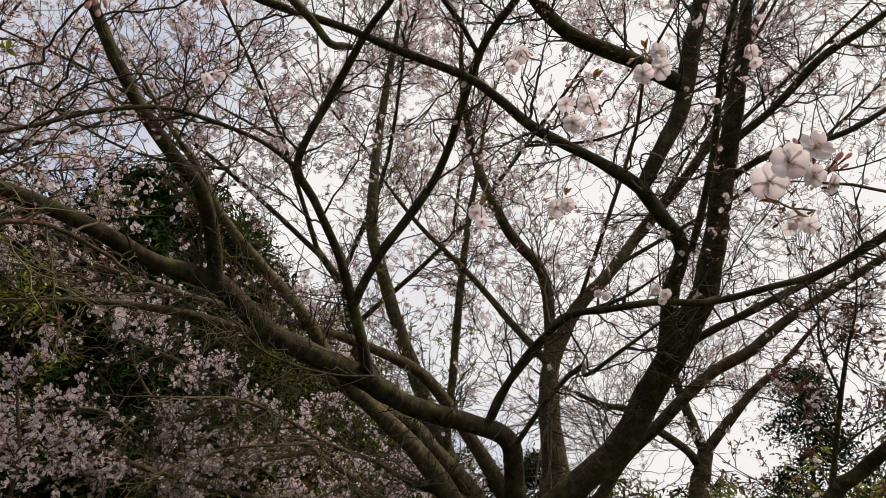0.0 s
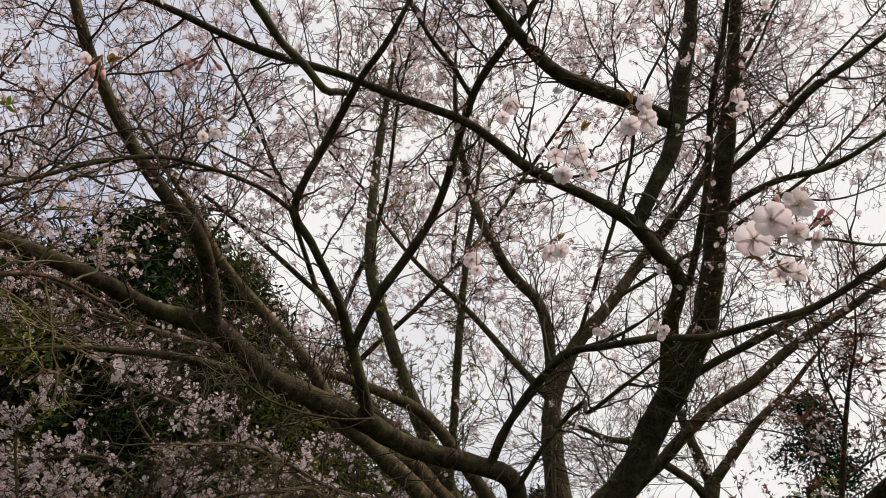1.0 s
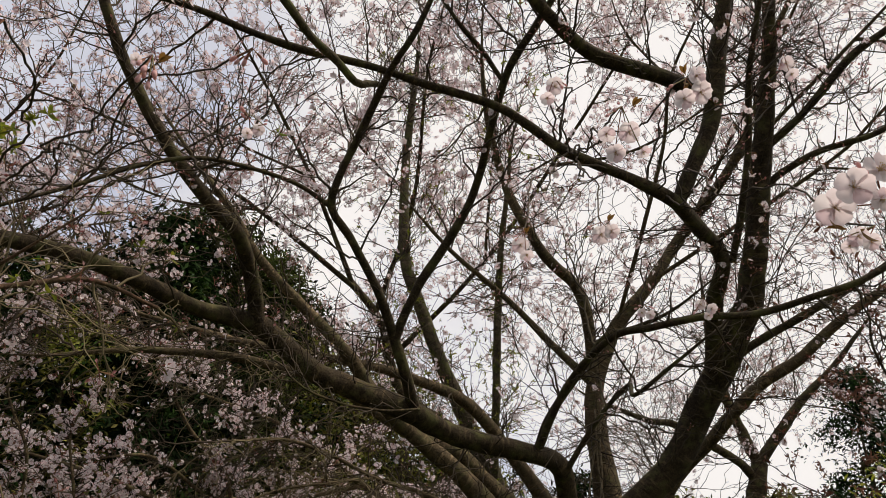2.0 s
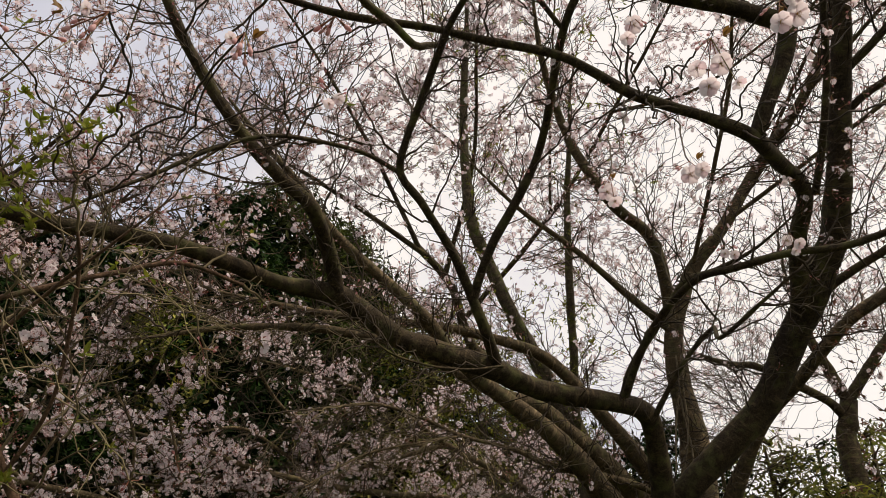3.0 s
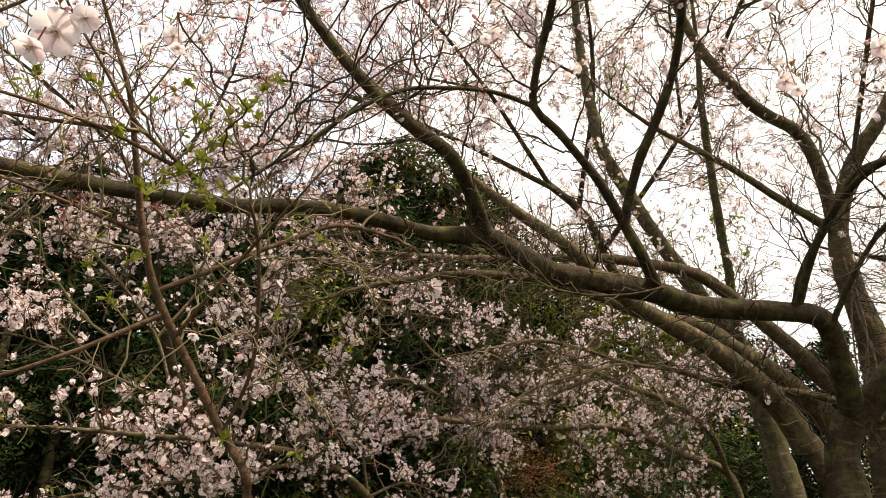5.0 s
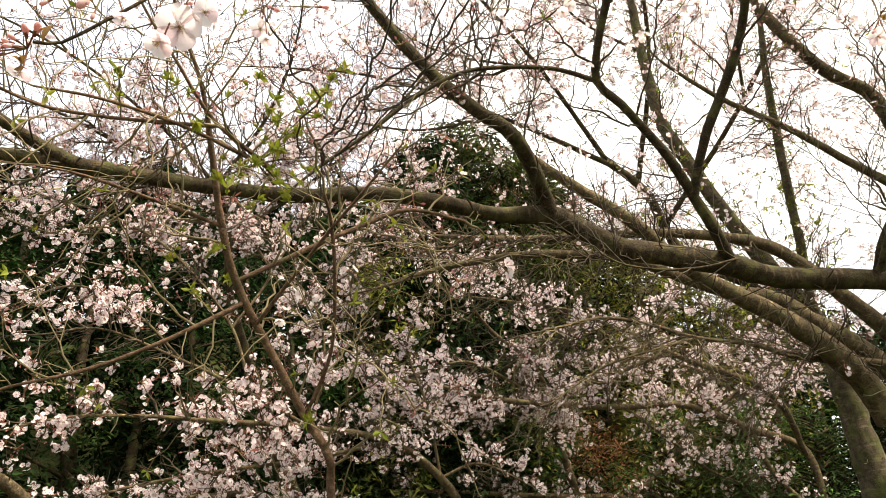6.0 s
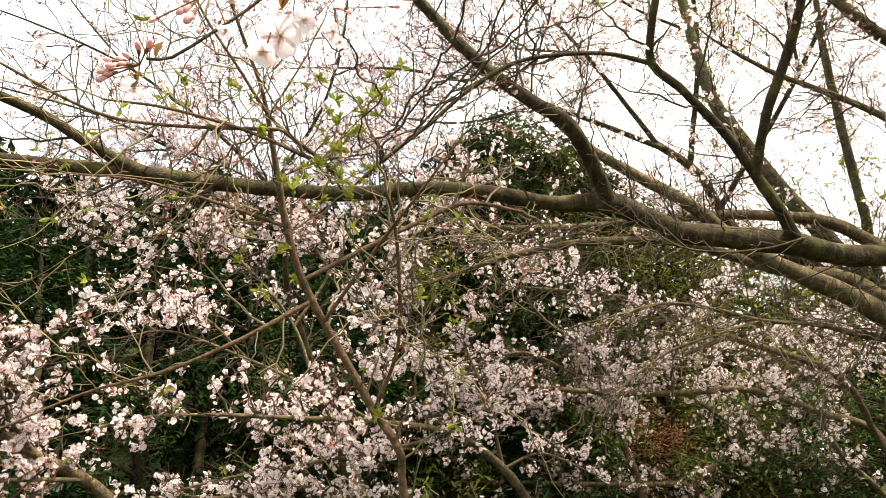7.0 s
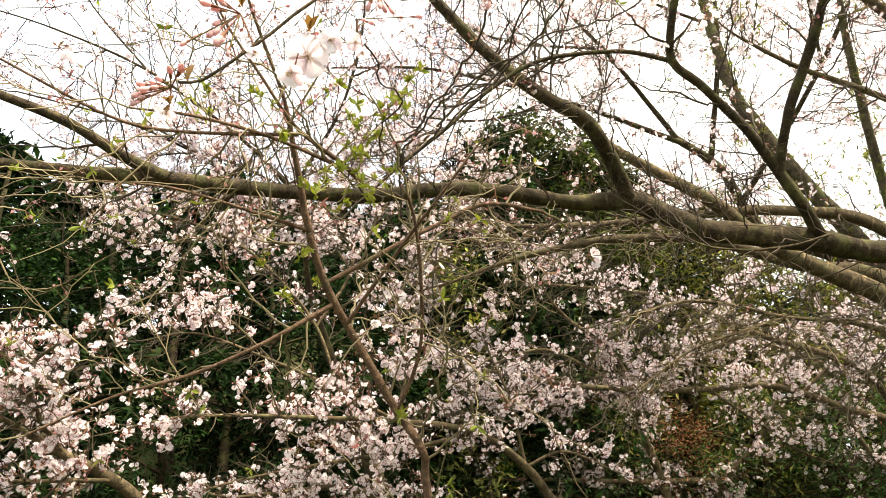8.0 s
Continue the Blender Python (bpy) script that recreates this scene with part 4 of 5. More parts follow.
limb('high', 'limb', [(-2.42, 3.39, 3.87, 0.0090), (-2.12, 3.38, 4.26, 0.0063), (-1.99, 3.22, 4.75, 0.0037)])
limb('high', 'limb', [(-1.91, 3.56, 4.37, 0.0078), (-1.40, 3.87, 4.57, 0.0066), (-0.90, 4.05, 4.79, 0.0039)])
limb('stem', 'trunk', [(-1.50, 2.30, -0.10, 0.035), (-1.50, 2.28, 0.60, 0.030), (-1.56, 2.17, 1.69, 0.016), (-1.53, 2.10, 1.87, 0.015), (-1.57, 1.99, 2.02, 0.015), (-1.60, 1.85, 2.20, 0.014), (-1.62, 1.68, 2.40, 0.013), (-1.60, 1.56, 2.58, 0.012), (-1.56, 1.45, 2.77, 0.0098), (-1.52, 1.35, 2.92, 0.0067), (-1.51, 1.25, 3.05, 0.0059), (-1.49, 1.15, 3.16, 0.0043), (-1.45, 1.06, 3.27, 0.0028)])
limb('stem', 'limb', [(-1.57, 2.00, 2.00, 0.0079), (-1.40, 1.90, 2.18, 0.0067), (-1.29, 1.75, 2.39, 0.0064), (-1.24, 1.65, 2.52, 0.0054), (-1.22, 1.58, 2.58, 0.0044)])
limb('stem', 'limb', [(-1.62, 1.68, 2.41, 0.0086), (-1.48, 1.82, 2.53, 0.0089), (-1.34, 1.97, 2.65, 0.0093), (-1.20, 2.12, 2.75, 0.0086), (-1.07, 2.36, 2.77, 0.0079)])
limb('stem', 'limb', [(-1.60, 1.57, 2.56, 0.0075), (-1.72, 1.41, 2.61, 0.0064), (-1.88, 1.23, 2.67, 0.0045), (-2.03, 1.08, 2.68, 0.0035)])
limb('stem', 'limb', [(-1.38, 1.57, 2.66, 0.0082), (-1.37, 1.45, 2.68, 0.0079), (-1.45, 1.33, 2.78, 0.0069), (-1.47, 1.19, 2.90, 0.0050), (-1.51, 1.08, 3.04, 0.0042), (-1.49, 0.99, 3.11, 0.0024)])
limb('stem', 'limb', [(-1.39, 1.43, 2.68, 0.0070), (-1.52, 1.27, 2.75, 0.0060), (-1.66, 1.11, 2.79, 0.0050), (-1.77, 0.98, 2.79, 0.0033)])
limb('stem', 'limb', [(-1.45, 1.34, 2.76, 0.0069), (-1.70, 1.11, 2.75, 0.0058), (-1.82, 0.97, 2.77, 0.0049), (-1.97, 0.78, 2.88, 0.0040), (-2.08, 0.67, 2.97, 0.0024)])
limb('stem', 'limb', [(-1.62, 1.71, 2.34, 0.0086), (-1.78, 1.56, 2.21, 0.0073), (-1.97, 1.44, 2.12, 0.0062), (-2.15, 1.30, 2.06, 0.0044), (-2.32, 1.14, 1.95, 0.0033)])
limb('stem', 'limb', [(-1.61, 1.77, 2.28, 0.0067), (-1.46, 1.72, 2.37, 0.0065), (-1.26, 1.66, 2.49, 0.0054), (-1.13, 1.63, 2.57, 0.0044), (-0.96, 1.60, 2.69, 0.0026)])
limb('blooming_3', 'limb', [(-3.04, 2.17, 1.81, 0.028), (-3.05, 1.99, 1.92, 0.025), (-3.11, 1.77, 2.03, 0.021), (-3.15, 1.59, 2.12, 0.016), (-3.19, 1.39, 2.23, 0.0100), (-3.35, 1.25, 2.35, 0.0056)])
limb('blooming_3', 'limb', [(-3.11, 1.77, 2.03, 0.013), (-2.97, 1.54, 2.18, 0.011), (-2.85, 1.43, 2.29, 0.0086), (-2.64, 1.40, 2.34, 0.0052)])
limb('blooming_3', 'limb', [(-3.15, 1.59, 2.12, 0.010), (-2.85, 1.46, 2.21, 0.0075), (-2.50, 1.40, 2.23, 0.0040)])
limb('blooming_3', 'limb', [(-3.05, 1.99, 1.92, 0.011), (-3.02, 1.76, 1.91, 0.0092), (-3.01, 1.52, 1.90, 0.0064), (-3.04, 1.37, 1.92, 0.0041)])
limb('blooming_3', 'limb', [(-3.19, 1.39, 2.23, 0.0089), (-3.10, 1.36, 2.40, 0.0078), (-2.99, 1.40, 2.45, 0.0044)])
limb('blooming_2', 'limb', [(-1.96, 4.40, 1.72, 0.0310), (-2.03, 4.12, 1.97, 0.0260), (-2.16, 3.72, 2.16, 0.0205), (-2.32, 3.12, 2.19, 0.0130), (-2.48, 2.67, 2.18, 0.0105), (-2.74, 2.39, 2.20, 0.0081), (-2.94, 2.17, 2.19, 0.0062), (-3.09, 1.99, 2.13, 0.0039)])
limb('blooming_2', 'limb', [(-2.16, 3.72, 2.16, 0.0124), (-2.47, 3.34, 2.06, 0.0105), (-2.74, 2.98, 2.00, 0.0093), (-3.05, 2.72, 1.94, 0.0074), (-3.24, 2.52, 1.87, 0.0044)])
limb('blooming_2', 'limb', [(-2.32, 3.12, 2.19, 0.0105), (-2.48, 2.84, 2.34, 0.0093), (-2.67, 2.55, 2.48, 0.0081), (-2.88, 2.25, 2.60, 0.0060), (-3.05, 2.06, 2.56, 0.0035)])
limb('blooming_2', 'limb', [(-2.67, 2.55, 2.48, 0.0068), (-2.89, 2.43, 2.73, 0.0062), (-3.19, 2.31, 2.90, 0.0056), (-3.48, 2.19, 2.82, 0.0037)])
limb('blooming_2', 'limb', [(-2.48, 2.84, 2.34, 0.0081), (-2.56, 2.76, 2.68, 0.0087), (-2.76, 2.62, 3.01, 0.0074), (-3.00, 2.51, 3.24, 0.0068), (-3.37, 2.34, 3.43, 0.0061), (-3.92, 2.09, 3.58, 0.0042)])
limb('blooming_2', 'limb', [(-2.56, 2.76, 2.68, 0.0087), (-2.44, 2.91, 3.02, 0.0087), (-2.55, 2.95, 3.34, 0.0081), (-2.84, 2.78, 3.62, 0.0074), (-3.30, 2.53, 3.89, 0.0062), (-3.88, 2.32, 3.92, 0.0044)])
limb('blooming_2', 'limb', [(-2.44, 2.91, 3.02, 0.0081), (-2.26, 3.14, 3.55, 0.0074), (-1.99, 3.31, 3.75, 0.0062), (-1.82, 3.46, 3.90, 0.0044)])
limb('blooming_2', 'limb', [(-2.55, 2.95, 3.34, 0.0081), (-3.04, 2.76, 3.43, 0.0074), (-3.51, 2.50, 3.70, 0.0062), (-4.07, 2.15, 4.06, 0.0044)])
limb('blooming_2', 'limb', [(-2.84, 2.78, 3.62, 0.0074), (-2.57, 2.98, 3.78, 0.0062), (-2.25, 3.14, 3.82, 0.0054), (-2.03, 3.33, 3.95, 0.0035)])
limb('blooming_2', 'limb', [(-2.32, 3.12, 2.19, 0.0087), (-2.24, 3.14, 2.50, 0.0074), (-2.27, 3.10, 2.82, 0.0059), (-2.44, 3.01, 3.08, 0.0040)])
limb('blooming_2', 'limb', [(-2.16, 3.72, 2.16, 0.0093), (-2.12, 3.57, 2.52, 0.0081), (-2.27, 3.46, 2.84, 0.0062), (-2.24, 3.45, 3.16, 0.0043)])
limb('blooming_2', 'limb', [(-2.03, 4.12, 1.97, 0.0099), (-2.06, 4.03, 2.40, 0.0087), (-2.14, 3.94, 2.77, 0.0068), (-2.04, 3.98, 3.06, 0.0046)])
limb('blooming_2', 'limb', [(-2.03, 4.12, 1.97, 0.0105), (-1.84, 4.31, 2.05, 0.0087), (-1.62, 4.62, 1.92, 0.0056)])
limb('blooming_2', 'limb', [(-1.85, 4.60, 1.35, 0.0248), (-2.10, 4.00, 1.60, 0.0217), (-2.44, 3.38, 1.76, 0.0192), (-2.68, 3.19, 1.88, 0.0174), (-2.90, 3.07, 1.89, 0.0143), (-3.12, 2.83, 1.87, 0.0093)])
limb('blooming_2', 'limb', [(-3.30, 2.53, 3.89, 0.0062), (-3.64, 2.35, 4.14, 0.0055), (-4.18, 2.12, 4.25, 0.0045)])
limb('blooming_2', 'limb', [(-2.84, 2.78, 3.62, 0.0062), (-3.08, 2.72, 4.00, 0.0055), (-3.45, 2.54, 4.21, 0.0045)])
limb('blooming_2', 'limb', [(-2.26, 3.14, 3.55, 0.0062), (-2.41, 3.13, 3.91, 0.0055), (-2.61, 3.04, 4.13, 0.0045)])
limb('blooming_2', 'limb', [(-3.00, 2.51, 3.24, 0.0059), (-3.42, 2.28, 3.24, 0.0049), (-3.81, 2.10, 3.41, 0.0040), (-4.12, 1.93, 3.42, 0.0035)])
limb('blooming_1', 'limb', [(-1.32, 6.71, 2.69, 0.0173), (-1.49, 6.55, 2.95, 0.0158), (-1.64, 6.38, 3.27, 0.0120), (-1.92, 6.18, 3.50, 0.0075)])
limb('blooming_1', 'limb', [(-0.87, 6.95, 2.69, 0.0173), (-0.58, 7.06, 2.93, 0.0158), (-0.14, 7.16, 3.24, 0.0112), (0.24, 7.34, 3.30, 0.0075)])
limb('blooming_1', 'limb', [(-2.40, 5.90, 2.80, 0.0150), (-2.83, 5.71, 2.64, 0.0128), (-3.23, 5.39, 2.59, 0.0090)])
limb('blooming_2', 'limb', [(-2.44, 2.91, 3.02, 0.0068), (-2.66, 2.89, 3.35, 0.0062), (-2.93, 2.78, 3.53, 0.0053), (-3.19, 2.65, 3.76, 0.0043)])
limb('blooming_2', 'limb', [(-2.27, 3.10, 2.82, 0.0059), (-2.19, 3.24, 3.15, 0.0062), (-2.01, 3.36, 3.37, 0.0053), (-1.73, 3.59, 3.48, 0.0043)])
limb('blooming_2', 'limb', [(-2.24, 3.45, 3.16, 0.0054), (-1.94, 3.57, 3.27, 0.0054), (-1.65, 3.86, 3.25, 0.0044), (-1.40, 4.06, 3.13, 0.0035)])
limb('blooming_2', 'limb', [(-2.44, 3.01, 3.08, 0.0050), (-2.70, 2.93, 3.22, 0.0042), (-3.01, 2.83, 3.31, 0.0035)])
limb('blooming_2', 'limb', [(-1.99, 3.31, 3.75, 0.0054), (-1.92, 3.53, 3.64, 0.0044), (-1.65, 3.74, 3.76, 0.0035)])
limb('blooming_2', 'limb', [(-2.26, 3.14, 3.55, 0.0053), (-2.54, 3.06, 3.64, 0.0043), (-2.81, 2.95, 3.84, 0.0035)])
limb('blooming_1', 'trunk', [(-1.90, 8.10, 0.20, 0.0825), (-1.90, 8.10, 0.90, 0.0638), (-1.97, 7.37, 1.70, 0.0532), (-1.99, 7.27, 1.99, 0.0457)])
limb('blooming_1', 'limb', [(0.22, 7.75, 1.62, 0.0263), (0.14, 7.72, 2.24, 0.0382), (-0.26, 7.41, 2.44, 0.0345), (-0.58, 7.16, 2.60, 0.0307), (-0.87, 6.95, 2.69, 0.0285), (-1.32, 6.71, 2.69, 0.0285), (-1.89, 6.37, 2.73, 0.0270), (-2.40, 5.90, 2.80, 0.0225), (-2.72, 5.53, 2.89, 0.0165), (-3.16, 5.12, 2.95, 0.0105)])
limb('blooming_1', 'limb', [(-1.97, 7.40, 1.73, 0.0457), (-1.99, 7.26, 2.01, 0.0390), (-2.04, 7.02, 2.46, 0.0330), (-2.02, 6.89, 2.77, 0.0270), (-2.08, 6.52, 3.16, 0.0203), (-2.34, 6.10, 3.46, 0.0158), (-2.40, 5.78, 3.72, 0.0120), (-2.14, 5.79, 4.00, 0.0075)])
limb('blooming_1', 'limb', [(-2.02, 6.89, 2.77, 0.0210), (-1.67, 6.95, 3.05, 0.0188), (-1.24, 7.11, 3.22, 0.0165), (-0.86, 7.34, 3.17, 0.0142), (-0.38, 7.56, 2.93, 0.0083)])
limb('blooming_1', 'limb', [(-2.02, 6.89, 2.77, 0.0188), (-2.27, 6.35, 3.00, 0.0158), (-2.51, 5.85, 3.12, 0.0135), (-2.83, 5.44, 2.97, 0.0073)])
limb('blooming_1', 'limb', [(-1.32, 6.71, 2.69, 0.0173), (-1.04, 7.12, 2.44, 0.0158), (-0.73, 7.60, 2.13, 0.0142), (-0.36, 8.03, 1.96, 0.0083)])
limb('blooming_1', 'limb', [(-1.24, 7.11, 3.22, 0.0165), (-0.97, 7.24, 3.60, 0.0128), (-0.69, 7.41, 3.88, 0.0083)])
limb('blooming_1', 'limb', [(-0.58, 7.16, 2.60, 0.0195), (-0.24, 7.36, 2.87, 0.0158), (0.08, 7.61, 3.07, 0.0120), (0.44, 7.84, 2.99, 0.0083)])
limb('blooming_1', 'limb', [(0.14, 7.70, 2.20, 0.0263), (-0.06, 7.09, 2.71, 0.0323), (-0.83, 6.71, 3.13, 0.0255), (-1.41, 6.37, 3.49, 0.0210), (-2.05, 6.25, 3.71, 0.0150), (-2.63, 6.17, 3.87, 0.0097)])
limb('blooming_1', 'limb', [(-0.83, 6.71, 3.13, 0.0218), (-1.58, 6.55, 2.91, 0.0188), (-2.23, 6.40, 2.70, 0.0142), (-3.08, 6.26, 2.70, 0.0090)])
limb('blooming_1', 'limb', [(-1.41, 6.37, 3.49, 0.0173), (-1.97, 6.36, 3.25, 0.0135), (-2.65, 6.35, 3.04, 0.0073)])
limb('blooming_1', 'limb', [(-1.30, 7.85, 0.30, 0.0450), (-1.35, 7.75, 1.20, 0.0375), (-1.50, 7.60, 1.87, 0.0330), (-1.95, 7.30, 1.97, 0.0292), (-2.39, 6.90, 2.00, 0.0240), (-3.03, 6.36, 2.07, 0.0158)])
limb('blooming_1', 'limb', [(-1.38, 7.72, 1.30, 0.0300), (-1.55, 7.57, 1.85, 0.0292), (-1.29, 7.60, 2.09, 0.0270), (-1.07, 7.63, 2.30, 0.0210), (-0.88, 7.61, 2.57, 0.0128)])
limb('blooming_1', 'trunk', [(0.30, 7.95, -0.10, 0.0525), (0.28, 7.90, 0.80, 0.0413), (0.13, 7.72, 1.56, 0.0315), (-0.18, 7.47, 2.06, 0.0225), (-0.27, 7.41, 2.41, 0.0173)])
blossom_cluster('main', (0.476, 0.570, 2.020), [(0.424, 0.565, 2.011, -0.43, -0.72, -0.55, 0.039), (0.433, 0.542, 2.018, -0.28, -0.87, -0.41, 0.038), (0.465, 0.547, 2.041, -0.05, -1.00, -0.05, 0.036), (0.457, 0.547, 2.008, -0.04, -0.86, -0.51, 0.024), (0.484, 0.563, 2.013, 0.58, -0.58, -0.58, 0.022)], [(0.482, 0.544, 2.028, 0.0129), (0.491, 0.543, 2.030, 0.0097), (0.443, 0.539, 2.039, 0.0097), (0.462, 0.559, 2.004, 0.0076)], [(0.431, 0.568, 1.988), (0.443, 0.567, 1.988)])
blossom_cluster('main', (0.316, 0.845, 2.394), [(0.325, 0.859, 2.355, 0.09, -0.64, -0.76, 0.038), (0.300, 0.854, 2.310, -0.04, -0.51, -0.86, 0.033), (0.292, 0.861, 2.353, -0.23, -0.35, -0.91, 0.030), (0.341, 0.853, 2.312, 0.33, -0.15, -0.93, 0.026)], [(0.292, 0.836, 2.369, 0.0122), (0.302, 0.832, 2.376, 0.0122)], [(0.328, 0.829, 2.381)])
blossom_cluster('main', (0.399, 0.785, 2.396), [(0.418, 0.790, 2.373, 0.15, -0.72, -0.68, 0.038), (0.387, 0.776, 2.347, -0.01, -0.68, -0.73, 0.033), (0.412, 0.778, 2.394, 0.28, -0.78, -0.55, 0.032)], [(0.374, 0.776, 2.373, 0.0117)], [(0.393, 0.768, 2.387), (0.399, 0.774, 2.375)])
blossom_cluster('main', (0.234, 0.971, 2.580), [(0.234, 0.975, 2.563, 0.02, -0.76, -0.65, 0.037), (0.218, 0.962, 2.522, -0.13, -0.35, -0.93, 0.029)], [(0.244, 0.963, 2.552, 0.0124)], [])
blossom_cluster('main', (0.342, 1.186, 2.403), [(0.341, 1.194, 2.379, 0.01, -0.73, -0.68, 0.042), (0.355, 1.162, 2.367, 0.12, -0.76, -0.64, 0.033)], [(0.317, 1.173, 2.383, 0.0133)], [(0.352, 1.167, 2.393)])
blossom_cluster('main', (0.191, 1.196, 2.388), [(0.183, 1.207, 2.360, -0.02, -0.72, -0.69, 0.038), (0.193, 1.187, 2.327, 0.09, -0.29, -0.95, 0.031)], [(0.175, 1.187, 2.361, 0.0111)], [(0.193, 1.181, 2.372)])
blossom_cluster('main', (0.618, 0.805, 2.151), [(0.592, 0.806, 2.135, -0.16, -0.74, -0.65, 0.029), (0.596, 0.790, 2.117, -0.04, -0.72, -0.70, 0.026), (0.582, 0.812, 2.124, -0.47, -0.31, -0.83, 0.023)], [(0.566, 0.798, 2.126, 0.0075)], [])
blossom_cluster('main', (0.738, 1.085, 2.770), [(0.741, 1.095, 2.751, 0.02, -0.76, -0.65, 0.036), (0.737, 1.079, 2.706, 0.20, -0.36, -0.91, 0.031)], [(0.722, 1.086, 2.731, 0.0107)], [])
blossom_cluster('main', (0.936, 2.313, 2.834), [(0.930, 2.335, 2.816, -0.03, -0.77, -0.63, 0.045), (0.948, 2.286, 2.776, 0.08, -0.75, -0.66, 0.045), (0.958, 2.355, 2.782, 0.05, -0.70, -0.71, 0.037)], [(0.901, 2.321, 2.779, 0.0186)], [])
blossom_cluster('main', (0.732, 2.333, 2.806), [(0.719, 2.354, 2.787, -0.04, -0.77, -0.64, 0.037), (0.734, 2.301, 2.754, 0.04, -0.76, -0.65, 0.037)], [(0.694, 2.319, 2.786, 0.0186), (0.745, 2.317, 2.790, 0.0186)], [])
blossom_cluster('main', (-0.418, 0.513, 2.200), [(-0.435, 0.502, 2.196, -0.36, -0.80, -0.48, 0.018)], [(-0.451, 0.504, 2.172, 0.0131), (-0.424, 0.506, 2.173, 0.0143), (-0.436, 0.513, 2.159, 0.0131)], [(-0.456, 0.494, 2.189)])
blossom_cluster('main', (-0.307, 0.610, 2.251), [(-0.320, 0.604, 2.238, -0.22, -0.71, -0.67, 0.018)], [(-0.306, 0.602, 2.224, 0.0162), (-0.312, 0.607, 2.214, 0.0148), (-0.295, 0.605, 2.219, 0.0148), (-0.302, 0.612, 2.208, 0.0135)], [(-0.290, 0.600, 2.230)])
blossom_cluster('main', (-0.227, 0.702, 2.363), [], [(-0.249, 0.707, 2.351, 0.0159), (-0.213, 0.710, 2.351, 0.0159), (-0.236, 0.710, 2.348, 0.0143)], [])
blossom_cluster('main', (-0.318, 1.000, 2.478), [(-0.308, 0.999, 2.470, 0.13, -0.79, -0.60, 0.025), (-0.318, 0.977, 2.443, -0.07, -0.61, -0.79, 0.023)], [(-0.331, 0.969, 2.487, 0.0165), (-0.294, 0.983, 2.469, 0.0103)], [])
blossom_cluster('main', (-0.572, 0.344, 2.063), [(-0.567, 0.346, 2.036, 0.35, -0.68, -0.65, 0.047), (-0.575, 0.332, 2.012, -0.11, -0.45, -0.89, 0.032), (-0.544, 0.352, 2.049, 0.75, -0.27, -0.61, 0.028)], [(-0.550, 0.338, 2.051, 0.0089)], [(-0.555, 0.334, 2.054)])
blossom_cluster('main', (-0.684, 0.281, 2.010), [(-0.686, 0.280, 1.984, -0.32, -0.15, -0.94, 0.024)], [(-0.698, 0.258, 1.995, 0.0129), (-0.701, 0.259, 1.989, 0.0129), (-0.691, 0.260, 1.999, 0.0129), (-0.678, 0.264, 2.006, 0.0119), (-0.669, 0.266, 2.013, 0.0119), (-0.660, 0.270, 2.014, 0.0129), (-0.693, 0.257, 2.004, 0.0108)], [(-0.677, 0.275, 1.985), (-0.646, 0.276, 2.018)])
blossom_cluster('main', (-0.620, 0.305, 2.086), [(-0.611, 0.318, 2.045, 0.12, 0.08, -0.99, 0.022)], [(-0.631, 0.292, 2.053, 0.0178), (-0.636, 0.287, 2.059, 0.0144), (-0.662, 0.276, 2.051, 0.0100), (-0.628, 0.300, 2.041, 0.0089), (-0.633, 0.277, 2.084, 0.0144), (-0.621, 0.283, 2.086, 0.0144)], [(-0.606, 0.294, 2.080)])
blossom_cluster('main', (-0.511, 0.387, 2.124), [], [(-0.520, 0.389, 2.110, 0.0131), (-0.508, 0.396, 2.107, 0.0131), (-0.503, 0.401, 2.104, 0.0107)], [])
blossom_cluster('main', (-0.745, 0.678, 2.400), [(-0.754, 0.686, 2.362, 0.14, -0.71, -0.69, 0.035), (-0.735, 0.678, 2.328, 0.01, -0.23, -0.97, 0.026)], [(-0.717, 0.674, 2.377, 0.0175), (-0.643, 0.699, 2.370, 0.0157)], [])
leaf_sprig('stem', (-1.264, 1.301, 2.845))
leaf_sprig('stem', (-1.273, 1.422, 2.784))
leaf_sprig('stem', (-1.050, 1.336, 2.747))
leaf_sprig('stem', (-1.071, 1.454, 2.904))
leaf_sprig('stem', (-1.335, 1.393, 2.625))
leaf_sprig('stem', (-1.348, 1.299, 2.507))
leaf_sprig('stem', (-1.314, 1.528, 2.562))
leaf_sprig('stem', (-1.236, 1.366, 2.632))
leaf_sprig('stem', (-1.454, 1.156, 2.811))
leaf_sprig('stem', (-1.429, 1.437, 2.626))
leaf_sprig('stem', (-1.389, 1.201, 2.677))
leaf_sprig('stem', (-1.153, 1.401, 2.806))
leaf_sprig('stem', (-1.462, 1.385, 2.605))
leaf_sprig('stem', (-1.205, 1.359, 2.513))
leaf_sprig('stem', (-1.143, 1.478, 2.804))
leaf_sprig('stem', (-1.239, 1.348, 2.791))
leaf_sprig('stem', (-1.546, 1.056, 2.820))
leaf_sprig('stem', (-1.414, 1.487, 2.544))
leaf_sprig('stem', (-1.179, 1.358, 2.677))
leaf_sprig('stem', (-1.513, 1.940, 1.974))
leaf_sprig('stem', (-1.848, 1.613, 2.517))
leaf_sprig('stem', (-1.601, 1.522, 2.452))
leaf_sprig('stem', (-1.690, 1.712, 2.439))
leaf_sprig('stem', (-1.773, 1.634, 2.396))
leaf_sprig('stem', (-1.275, 1.604, 2.698))

